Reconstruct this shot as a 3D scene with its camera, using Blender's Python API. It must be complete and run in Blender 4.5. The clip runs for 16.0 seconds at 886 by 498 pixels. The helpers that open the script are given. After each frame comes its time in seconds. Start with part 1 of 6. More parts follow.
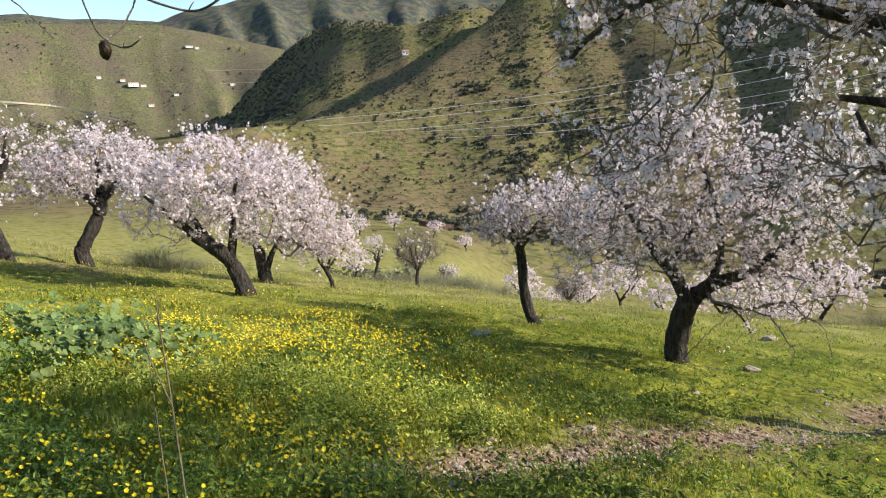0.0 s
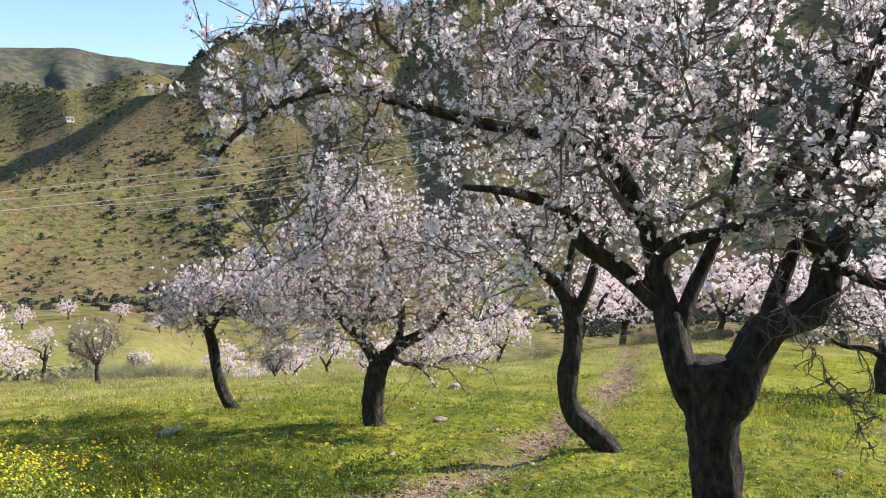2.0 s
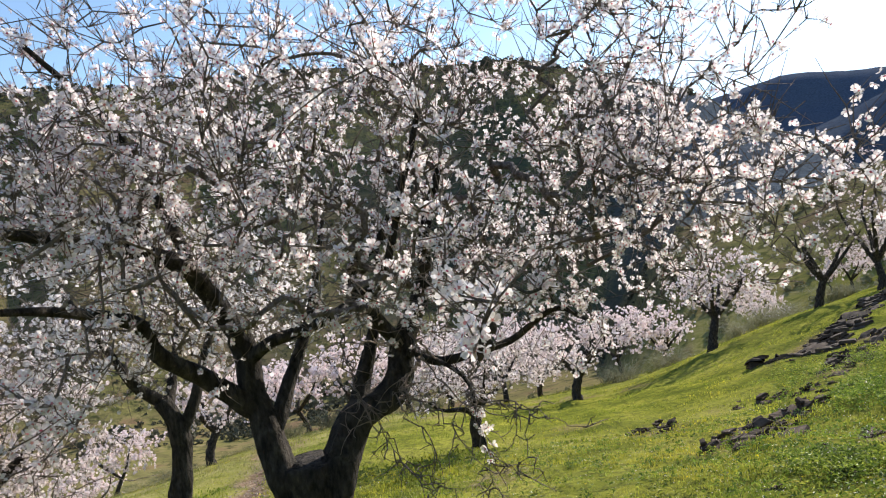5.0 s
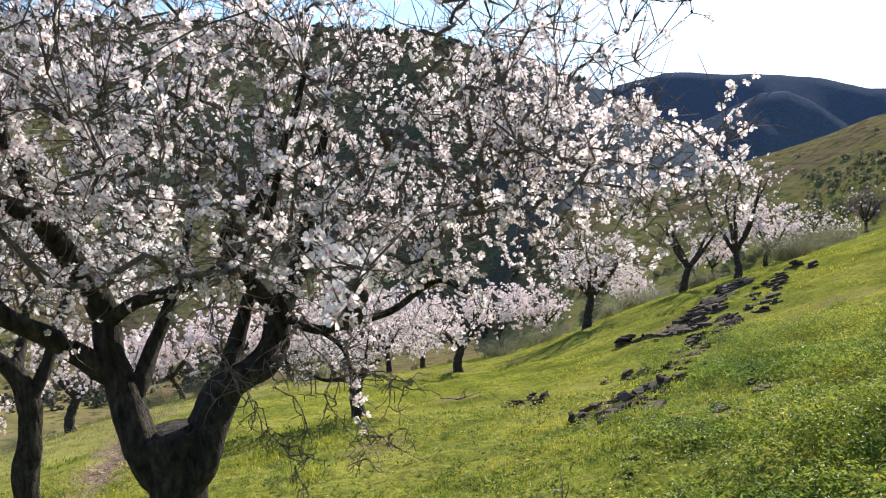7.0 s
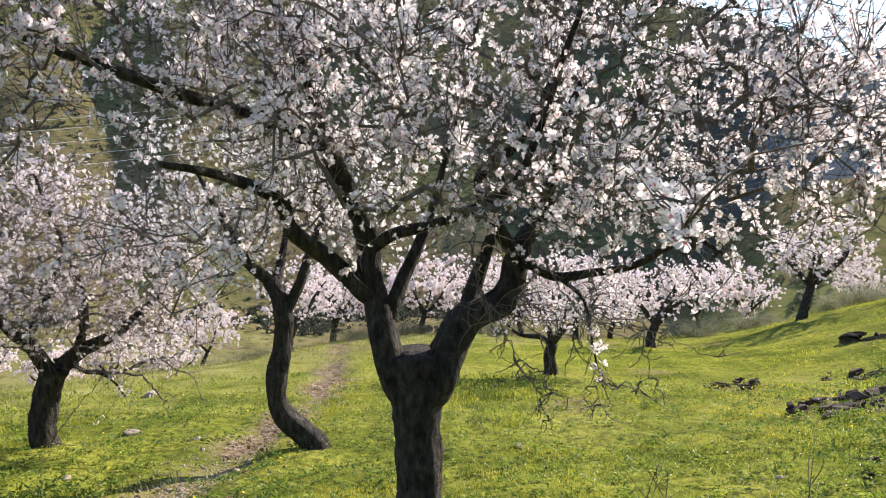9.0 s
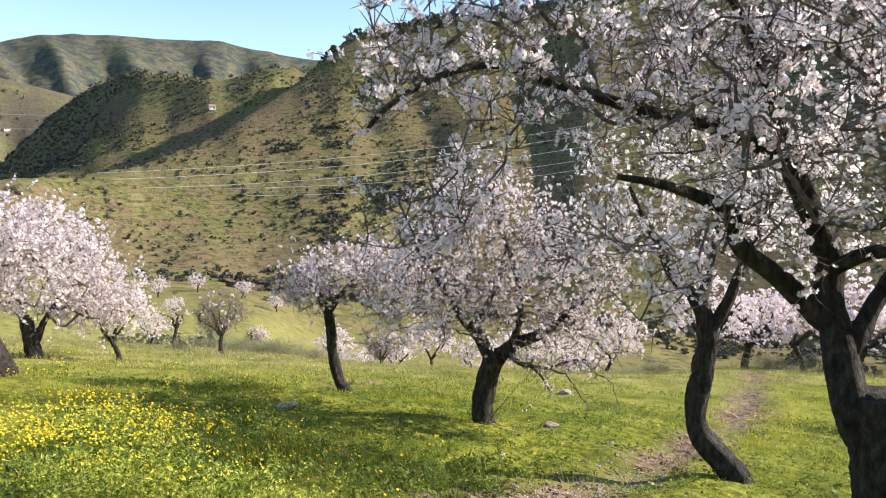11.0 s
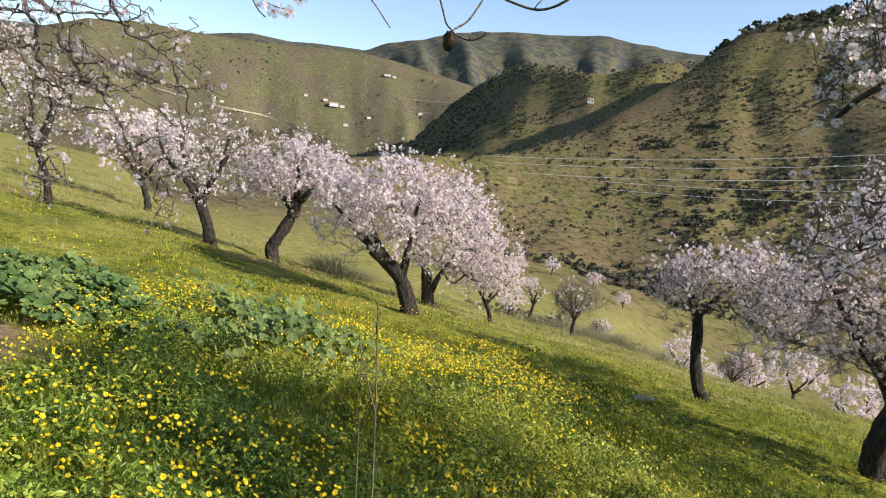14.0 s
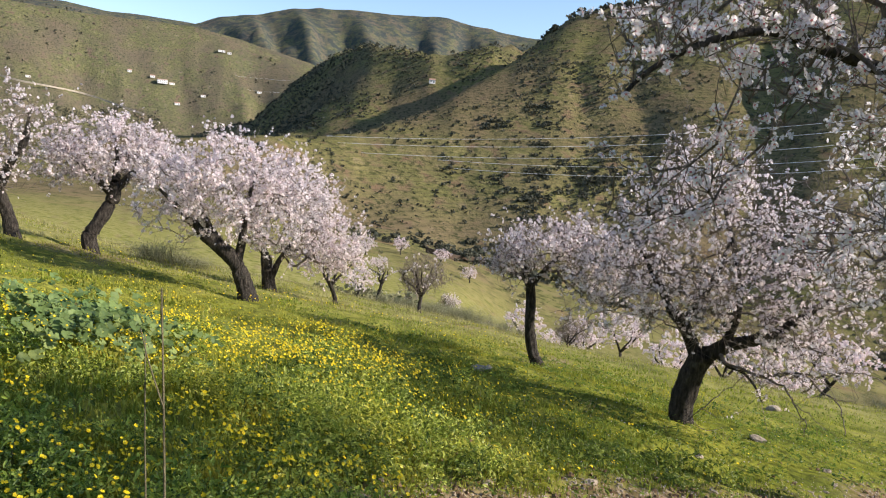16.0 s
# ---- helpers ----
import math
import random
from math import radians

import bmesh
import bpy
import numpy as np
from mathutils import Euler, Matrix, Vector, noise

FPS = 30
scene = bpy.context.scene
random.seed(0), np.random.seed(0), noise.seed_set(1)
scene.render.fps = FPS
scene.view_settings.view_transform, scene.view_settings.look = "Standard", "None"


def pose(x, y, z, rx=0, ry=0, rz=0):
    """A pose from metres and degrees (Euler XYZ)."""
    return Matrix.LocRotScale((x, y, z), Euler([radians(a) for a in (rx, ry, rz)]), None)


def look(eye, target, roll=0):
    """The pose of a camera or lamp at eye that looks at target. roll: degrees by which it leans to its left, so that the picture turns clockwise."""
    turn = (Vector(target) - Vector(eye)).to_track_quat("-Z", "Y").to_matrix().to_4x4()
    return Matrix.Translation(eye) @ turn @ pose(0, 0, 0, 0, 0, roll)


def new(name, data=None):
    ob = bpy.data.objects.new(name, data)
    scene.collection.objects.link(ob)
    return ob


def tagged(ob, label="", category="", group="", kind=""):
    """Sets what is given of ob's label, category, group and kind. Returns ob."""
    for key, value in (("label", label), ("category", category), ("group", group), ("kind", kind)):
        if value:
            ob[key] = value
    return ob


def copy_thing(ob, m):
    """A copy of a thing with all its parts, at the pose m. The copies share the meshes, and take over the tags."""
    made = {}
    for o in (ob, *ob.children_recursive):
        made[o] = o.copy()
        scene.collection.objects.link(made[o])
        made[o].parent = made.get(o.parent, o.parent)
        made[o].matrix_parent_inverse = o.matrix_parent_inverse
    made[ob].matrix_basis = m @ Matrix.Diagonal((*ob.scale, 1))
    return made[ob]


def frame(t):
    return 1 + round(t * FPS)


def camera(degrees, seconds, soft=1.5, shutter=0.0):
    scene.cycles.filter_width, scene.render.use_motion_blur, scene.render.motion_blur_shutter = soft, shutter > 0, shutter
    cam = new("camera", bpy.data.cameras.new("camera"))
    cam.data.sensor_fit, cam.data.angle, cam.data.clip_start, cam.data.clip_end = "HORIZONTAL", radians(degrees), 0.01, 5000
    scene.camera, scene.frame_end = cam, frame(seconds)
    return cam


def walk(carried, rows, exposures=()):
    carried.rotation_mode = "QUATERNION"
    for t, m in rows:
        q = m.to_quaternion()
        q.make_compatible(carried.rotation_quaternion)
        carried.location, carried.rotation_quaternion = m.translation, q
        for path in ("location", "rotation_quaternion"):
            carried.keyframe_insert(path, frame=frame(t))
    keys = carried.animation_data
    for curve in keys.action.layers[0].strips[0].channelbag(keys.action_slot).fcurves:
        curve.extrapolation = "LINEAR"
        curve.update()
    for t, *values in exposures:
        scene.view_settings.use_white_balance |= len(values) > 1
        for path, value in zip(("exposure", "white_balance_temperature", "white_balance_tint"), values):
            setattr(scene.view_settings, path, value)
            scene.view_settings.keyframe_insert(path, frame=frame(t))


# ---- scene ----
cam = camera(67.6, 16.0, 1.1)
PATH = [
    (0, (-0.111, -0.428, 1.545), (-1.623, 0.825, 1.16), -2.2),
    (0.5, (-0.061, -0.427, 1.552), (-1.443, 0.977, 1.209), -2.0),
    (1, (-0.015, -0.419, 1.549), (-1.277, 1.115, 1.312), -2.1),
    (1.5, (-0.008, -0.368, 1.622), (-1.019, 1.342, 1.388), -2.0),
    (2, (0.038, -0.325, 1.65), (-0.786, 1.483, 1.42), -3.4),
    (2.5, (0.102, -0.257, 1.665), (-0.562, 1.623, 1.506), -5.9),
    (3, (0.157, -0.277, 1.672), (-0.194, 1.689, 1.574), -4.8),
    (3.5, (0.195, -0.266, 1.666), (0.069, 1.729, 1.613), -4.2),
    (4, (0.235, -0.244, 1.669), (0.265, 1.756, 1.63), -5.3),
    (4.5, (0.261, -0.212, 1.683), (0.409, 1.783, 1.662), -6.4),
    (5, (0.29, -0.203, 1.68), (0.544, 1.78, 1.638), -6.5),
    (5.2, (0.303, -0.209, 1.663), (0.593, 1.769, 1.622), -6.4),
    (7.3, (0.342, -0.131, 1.657), (0.915, 1.776, 1.462), -2.5),
    (7.5, (0.322, -0.146, 1.653), (0.862, 1.767, 1.431), -1.9),
    (8, (0.238, -0.136, 1.622), (0.642, 1.804, 1.353), -3.2),
    (8.5, (0.117, -0.14, 1.604), (0.357, 1.829, 1.345), -1.2),
    (9, (0.006, -0.185, 1.583), (0.012, 1.8, 1.332), 0.8),
    (9.5, (-0.096, -0.194, 1.574), (-0.335, 1.771, 1.292), 1.3),
    (10, (-0.127, -0.201, 1.581), (-0.715, 1.693, 1.321), -0.5),
    (10.2, (-0.144, -0.213, 1.594), (-0.886, 1.628, 1.352), -1.4),
    (12.3, (-0.273, -0.405, 1.527), (-1.686, 0.987, 1.27), 5.2),
    (12.5, (-0.297, -0.449, 1.522), (-1.762, 0.888, 1.264), 5.5),
    (13, (-0.315, -0.468, 1.52), (-1.902, 0.714, 1.232), 5.1),
    (13.5, (-0.336, -0.514, 1.524), (-2.038, 0.494, 1.233), 4.7),
    (14, (-0.309, -0.548, 1.507), (-2.09, 0.318, 1.23), 4.9),
    (14.5, (-0.32, -0.603, 1.505), (-2.165, 0.117, 1.229), 5.8),
    (15, (-0.31, -0.61, 1.504), (-2.2, -0.017, 1.226), 5.4),
    (15.5, (-0.21, -0.553, 1.517), (-2.032, 0.225, 1.243), 3.5),
    (16, (-0.293, -0.394, 1.488), (-1.827, 0.855, 1.19), 4.5),
]
EXPOSURES = [(0.0, 0.82, 6600, 10), (1.5, 0.97, 6500, 12), (2.5, 1.12, 6500, 13), (3.0, 1.27, 6500, 14), (3.5, 1.22, 6500, 13), (4.0, 1.02, 6500, 12), (5.0, 0.71, 6600, 11), (7.5, 0.86, 6500, 11), (8.5, 0.95, 6500, 12), (9.0, 1.06, 6600, 12), (10.0, 1.12, 6600, 12), (12.5, 0.95, 6600, 13), (13.5, 0.8, 6700, 14), (15.0, 0.42, 6850, 14), (16.0, 0.68, 6600, 13)]
walk(cam, [(t, look(e, g, r)) for t, e, g, r in PATH], EXPOSURES)

# ---- sun, sky ----
SUN_YAW, SUN_UP = radians(-46), radians(29)
sun_way = Vector((-math.sin(SUN_YAW) * math.cos(SUN_UP), math.cos(SUN_YAW) * math.cos(SUN_UP), math.sin(SUN_UP)))
sun_data = bpy.data.lights.new("sun", "SUN")
sun_data.energy, sun_data.angle, sun_data.color = 4.8, radians(0.55), (1.0, 0.93, 0.83)
sun = new("sun", sun_data)
sun.matrix_world = look(sun_way * 60, (0, 0, 0))
world = bpy.data.worlds.new("sky")
scene.world = world
world.use_nodes = True
wt = world.node_tree
sky = wt.nodes.new("ShaderNodeTexSky")
sky.sky_type, sky.sun_disc = "NISHITA", False
sky.sun_elevation, sky.sun_rotation = SUN_UP, -SUN_YAW
sky.air_density, sky.dust_density, sky.ozone_density = 1.0, 0.15, 2.5
wt.links.new(sky.outputs[0], wt.nodes["Background"].inputs[0])
wt.nodes["Background"].inputs[1].default_value = 0.138


# ---- numbers ----
def fbm(x, y, octaves=4, seed=0):
    """Smooth value noise in -1..1 over arrays of places."""
    x, y = np.asarray(x, float), np.asarray(y, float)
    total, amp, norm = np.zeros(np.broadcast(x, y).shape), 1.0, 0.0
    for o in range(octaves):
        xi, yi = np.floor(x).astype(np.int64), np.floor(y).astype(np.int64)
        fx, fy = x - xi, y - yi
        fx, fy = fx * fx * (3 - 2 * fx), fy * fy * (3 - 2 * fy)

        def cell(i, j):
            h = (i * 374761393 + j * 668265263 + (seed + o) * 974634777) & 0x7FFFFFFF
            h = ((h ^ (h >> 13)) * 1274126177) & 0x7FFFFFFF
            return ((h ^ (h >> 16)) & 0xFFFF) / 32767.5 - 1

        low = cell(xi, yi) * (1 - fx) + cell(xi + 1, yi) * fx
        high = cell(xi, yi + 1) * (1 - fx) + cell(xi + 1, yi + 1) * fx
        total, norm = total + amp * (low * (1 - fy) + high * fy), norm + amp
        x, y, amp = x * 2.03 + 17.1, y * 2.03 - 9.7, amp * 0.5
    return total / norm


def soft(v):
    return np.logaddexp(0, v)


def step(v, a, b):
    s = np.clip((v - a) / (b - a), 0, 1)
    return s * s * (3 - 2 * s)


def curve(table):
    xs, ys = zip(*table)
    return lambda v: np.interp(v, xs, ys)


TRACK = [(-3.0, 1.35), (-2.76, 1.85), (-2.68, 2.6), (-2.5, 3.4), (-2.38, 4.6), (-2.15, 5.8), (-1.95, 7.5), (-1.85, 9.5), (-2.1, 12.0), (-2.6, 16.0), (-3.4, 22.0)]


def off_track(x, y):
    """Distance from the worn track's middle line."""
    best = np.full(np.shape(x), 1e9)
    for (ax, ay), (bx, by) in zip(TRACK[:-1], TRACK[1:]):
        dx, dy = bx - ax, by - ay
        s = np.clip(((x - ax) * dx + (y - ay) * dy) / (dx * dx + dy * dy), 0, 1)
        best = np.minimum(best, np.hypot(x - ax - s * dx, y - ay - s * dy))
    return best


def slope_height(x, y):
    """The orchard's hillside: a plane that falls ahead, steepens past a brow and banks up at the sides."""
    x, y = np.asarray(x, float), np.asarray(y, float)
    r = -0.75 * x + 0.62 * y
    z = -0.2 * y + 0.03 * x
    z = z - 0.105 * 3 * soft((r - 12.5) / 3) * step(y, -3, 6)
    z = z + 0.045 * 3 * soft((y - 10) / 3) * step(x, -14, -4) * (1 - step(x, 0, 6)) * (1 - step(y, 26, 60))
    az = np.degrees(np.arctan2(-x, np.maximum(y, 0.01)))
    z = z - 0.22 * 4 * soft((y - 31 + 7 * step(az, 5, 20)) / 4) * (1 - step(az, 43, 51))
    z = z + 0.15 * soft(x - 0.55 * y)
    z = z + 0.8 * step(-az, 20, 36) * step(np.hypot(x, y), 12, 24) * (1 - step(np.hypot(x, y), 36, 60))
    return z


def near_height(x, y):
    z = slope_height(x, y)
    d = np.hypot(x, y)
    rough = 0.08 * fbm(x * 0.35, y * 0.35, 3, 3) + 0.085 * fbm(x * 1.35, y * 1.35, 3, 5)
    z = z + rough * step(d, 0.2, 3)
    return z - 0.05 * np.exp(-(off_track(x, y) / 0.28) ** 2)


# elevation of each skyline, in degrees, by the way round to the left
RIDGE_R = curve([(-180, 3), (-90, 2), (-60, 0.8), (-50, 0.5), (-42, 0.8), (-39, 2.2), (-36.5, 4.2), (-33.5, 6.3), (-30, 8.5), (-25, 11), (-15, 14), (0, 15), (10, 14.6), (22.5, 14.0), (28.2, 13.6),
                 (34.8, 12.95), (39.5, 12.0), (41.3, 11.55), (42, 11.15), (43.6, 10.0), (44.7, 8.95), (46.6, 7.4), (48.5, 6.2), (50.5, 4.95), (52.7, 3.4), (54.5, 2.6), (56.3, 1.9), (58.4, 1.0),
                 (62.9, 0.1), (65.5, 0.1), (72, -0.6), (82, -1.5), (110, -2), (180, 3)])
RIDGE_FAR = curve([(-180, 620), (36, 640), (42, 630), (44, 610), (46, 560), (48.5, 510), (51, 470), (55, 420), (59, 370), (65.5, 325), (75, 340), (110, 420), (180, 620)])
RIDGE_S = curve([(-180, 3), (-60, 1.5), (-49.4, 3.1), (-48, 4.2), (-45.8, 6.1), (-44.2, 7.0), (-42.4, 7.1), (-40.5, 6.3), (-37.4, 5.0), (-34, 4.2), (30, 6), (42, 9.0), (45.4, 8.95), (47.7, 9.05), (50, 8.45), (51.9, 7.85), (54.9, 8.0), (58, 8.25), (59.3, 7.95),
                 (61.4, 6.9), (63.1, 5.45), (64.4, 4.4), (66.1, 2.6), (67.4, 1.2), (72, -0.5), (180, 0)])
SPUR_FAR = curve([(-180, 1020), (38, 1020), (44, 820), (48, 765), (53, 760), (58, 840), (62, 940), (67, 1020), (180, 1020)])
RIDGE_L = curve([(-180, 4), (-70, 4), (-60, 5), (-49.3, 6.4), (-46.3, 7.5), (-43.4, 8.1), (-41.4, 8.4), (-39.5, 8.6), (-37.5, 9.0), (-35.4, 9.2), (-28, 8), (40, 2), (56, 4), (61, 5.5), (63, 6.1), (66, 6.85), (68.7, 7.45), (72.2, 8.0), (76, 8.0),
                 (80, 7.9), (85.5, 8.07), (89.1, 8.26), (92.6, 8.0), (95.8, 6.9), (99.7, 5.6), (104, 3.4), (112, 4.5), (140, 5), (180, 4)])
RIDGE_M = curve([(-180, 4), (-60, 5), (30, 8), (40, 9.3), (45.6, 9.8), (47.1, 10.0), (50.3, 10.5), (52, 10.9), (54, 10.8), (59.7, 10.7), (62.5, 10.65), (64.8, 10.2), (67.2, 9.6), (70.1, 8.9), (72.2, 8.15), (76, 7.2), (110, 5), (180, 4)])
RIDGE_F = curve([(-180, 5), (40, 6), (66, 7.4), (72.4, 8.15), (76.2, 8.25), (78.1, 8.15), (81, 8.45), (83, 8.2), (90, 7.0), (180, 5)])
VALLEY = curve([(-180, 1), (-60, 6), (-49.5, 4.3), (-45.5, 2.9), (-41.5, 1.8), (-38.4, 1.0), (-35.3, 0), (-30.9, -0.5), (-27, -1.6), (-24, -5), (-20, -11.5), (0, -13.2), (11, -13), (30, -10.5), (45.2, -8.9), (49.7, -8.5), (54.2, -7.5), (58.6, -7.0), (67, -4.8), (80, -4.5), (110, -4.5), (180, 1)])



def land_height(x, y):
    """The whole land: the orchard slope, the valley, and five ranges of hills behind one another."""
    d = np.hypot(x, y)
    az = np.degrees(np.arctan2(-x, y))
    eye_z = 1.5

    def up(deg, dist):
        return eye_z + dist * np.tan(np.radians(deg))

    wob = fbm(az * 0.11, d * 0 + 3, 2, 21)
    rough = fbm(x * 0.02, y * 0.02, 4, 41)
    folds = 0.5 - np.abs(fbm(x * 0.0055 + 1.3, y * 0.0055, 4, 31)) * 2
    great = 0.5 - np.abs(fbm(x * 0.0018 + 5.3, y * 0.0018, 4, 33)) * 2
    warp = 9 * fbm(x * 0.0011, y * 0.0011, 3, 36)
    lobe = (az + 1.6 * fbm(d * 0.0013, az * 0.13, 2, 35) - (d - 2600) * 0.0036) * 1.2
    ribs = 0.5 + 0.36 * np.sin(lobe) + 0.13 * np.sin(2.3 * lobe + 1.3) + 0.3 * fbm(az * 0.35, d * 0.0016, 3, 38)
    spurs = 0.4 - np.abs(fbm((az + warp - d * 0.012) * 0.13, d * 0.0018, 4, 37)) * 2
    side = step(-az, 22, 30) * (az > -100)
    d0, dv = 95.0, 235 + 15 * wob
    dr, ds = RIDGE_FAR(az) + 25 * wob, SPUR_FAR(az) + 20 * wob
    bent = az + 3.5 * fbm(d * 0.006, az * 0.05, 3, 77) + (d - 300) * 0.012
    cut = np.exp(-(((bent - 42.0) / 1.1) ** 2)) * 9 + np.exp(-(((bent - 37.5) / 0.9) ** 2)) * 6 + np.exp(-(((bent - 28) / 1.5) ** 2)) * 9 + np.exp(-(((bent - 12) / 2) ** 2)) * 9
    knots = [(d0, near_height(-np.sin(np.radians(az)) * d0, np.cos(np.radians(az)) * d0)), (dv, up(VALLEY(az), dv)), (dv + 32, up(VALLEY(az) - 2.2 * side, dv + 32)),
             (dr, up(RIDGE_R(az), dr)), (dr + 90, up(RIDGE_R(az) - 3.0 + 2.4 * step(az, 30, 36) * (1 - step(az, 41, 46)) - 1.5 * step(az, 44, 50), dr + 90)),
             (ds, up(RIDGE_S(az), ds)), (ds + 130, up(RIDGE_S(az) - 2.8, ds + 130)),
             (1500, up(RIDGE_L(az), 1500)), (1700, up(RIDGE_L(az) - 2.2, 1700)),
             (2600, up(RIDGE_M(az), 2600)), (3000, up(RIDGE_M(az) - 2, 3000)), (4300, up(RIDGE_F(az), 4300)), (4750, up(RIDGE_F(az) - 3, 4750))]
    z = near_height(x, y)
    for n, ((a, za), (b, zb)) in enumerate(zip(knots[:-1], knots[1:])):
        s = np.clip((d - a) / (b - a), 0, 1)
        s = s * s * (3 - 2 * s) * 0.35 + s * 0.65
        bell = np.clip(4 * s * (1 - s), 0, 1)
        relief = rough * 0.5 if n < 2 else folds * 6 + rough * 3 - 0.45 * cut if n < 4 else (folds - 0.45) * 17 + rough * 5 + (great - 0.5) * 14 + (spurs - 0.3) * 26 * step(d, 420, 650) * step(az, 62, 68) if n < 7 else (ribs - 0.6) * 25 + folds * 8 if n < 8 else (ribs - 0.82) * 60 + (folds - 0.6) * 22 if n < 9 else -20 + folds * 8
        z = np.where((d >= a) & (d < b), za + (zb - za) * s + bell * relief, z)
    far = step(d, 300, 620)
    return np.where(d >= knots[-1][0], up(RIDGE_F(az) - 3, d), z) + far * np.minimum(0.0011 * d, 1.1) * fbm(az * 1.3, d * 0.01, 3, 51)


def spot(az, d):
    """The ground d metres off, by the way round to the left."""
    x, y = -math.sin(radians(az)) * d, math.cos(radians(az)) * d
    return x, y, ground_z(x, y)


def sight(az, el, least=150.0):
    """Where a line from the orchard meets the land."""
    d = np.geomspace(least, 4500, 4000)
    x, y = -math.sin(radians(az)) * d, math.cos(radians(az)) * d
    under = np.where(land_height(x, y) > 1.5 + d * math.tan(radians(el)))[0]
    k = under[0] if len(under) else len(d) - 1
    return float(x[k]), float(y[k]), ground_z(x[k], y[k])


def ground_z(x, y):
    return float(land_height(np.array([x]), np.array([y]))[0])


# ---- meshes ----
def mesh_np(name, verts, faces, mats=(), index=None, smooth=False):
    """A mesh from arrays: verts n x 3, faces a list of arrays of m x k corners."""
    me = bpy.data.meshes.new(name)
    verts = np.asarray(verts, np.float32)
    faces = [np.asarray(f, np.int32) for f in faces if len(f)]
    loops = np.concatenate([f.ravel() for f in faces])
    totals = np.concatenate([np.full(len(f), f.shape[1], np.int32) for f in faces])
    me.vertices.add(len(verts))
    me.vertices.foreach_set("co", verts.ravel())
    me.loops.add(len(loops))
    me.loops.foreach_set("vertex_index", loops)
    me.polygons.add(len(totals))
    me.polygons.foreach_set("loop_start", np.concatenate([[0], np.cumsum(totals)[:-1]]).astype(np.int32))
    if index is not None:
        me.polygons.foreach_set("material_index", np.asarray(index, np.int32))
    me.polygons.foreach_set("use_smooth", np.full(len(totals), smooth))
    for m in mats:
        me.materials.append(m)
    me.update(calc_edges=True)
    me.validate()
    return me


def part(name, me, parent=None, label="", kind=""):
    ob = new(name, me)
    if parent is not None:
        ob.parent = parent
    if label or kind:
        tagged(ob, label, kind=kind)
    return ob


# ---- materials ----
def material(name):
    m = bpy.data.materials.new(name)
    m.use_nodes = True
    nt = m.node_tree
    return m, nt, nt.nodes["Principled BSDF"]


def node(nt, kind, **values):
    n = nt.nodes.new(kind)
    for key, v in values.items():
        n.inputs[key.replace("_", " ")].default_value = v
    return n


def noise_tex(nt, coords, scale, detail=4.0, rough=0.55):
    n = node(nt, "ShaderNodeTexNoise", Scale=scale, Detail=detail, Roughness=rough)
    nt.links.new(coords, n.inputs["Vector"])
    return n.outputs[0]


def ramp(nt, value, stops):
    n = nt.nodes.new("ShaderNodeValToRGB")
    e = n.color_ramp.elements
    while len(e) < len(stops):
        e.new(0.5)
    for el, (pos, col) in zip(e, stops):
        el.position, el.color = pos, (*col, 1) if len(col) == 3 else col
    nt.links.new(value, n.inputs[0])
    return n.outputs[0]


def mixed(nt, fac, a, b, blend="MIX"):
    n = nt.nodes.new("ShaderNodeMix")
    n.data_type, n.blend_type = "RGBA", blend
    for sock, v in ((n.inputs[0], fac), (n.inputs[6], a), (n.inputs[7], b)):
        if hasattr(v, "is_linked"):
            nt.links.new(v, sock)
        elif isinstance(v, (int, float)):
            sock.default_value = v
        else:
            sock.default_value = (*v, 1)
    return n.outputs[2]


def maths(nt, op, a, b=0.0):
    n = nt.nodes.new("ShaderNodeMath")
    n.operation = op
    for sock, v in zip(n.inputs, (a, b)):
        if hasattr(v, "is_linked"):
            nt.links.new(v, sock)
        else:
            sock.default_value = v
    return n.outputs[0]


def bump(nt, bsdf, height, strength, distance):
    n = node(nt, "ShaderNodeBump", Strength=strength, Distance=distance)
    nt.links.new(height, n.inputs["Height"])
    nt.links.new(n.outputs[0], bsdf.inputs["Normal"])


def place(nt):
    return nt.nodes.new("ShaderNodeNewGeometry").outputs["Position"]


def attribute(nt, name):
    n = nt.nodes.new("ShaderNodeAttribute")
    n.attribute_name = name
    return n.outputs["Fac"]


def island(nt):
    return nt.nodes.new("ShaderNodeNewGeometry").outputs["Random Per Island"]


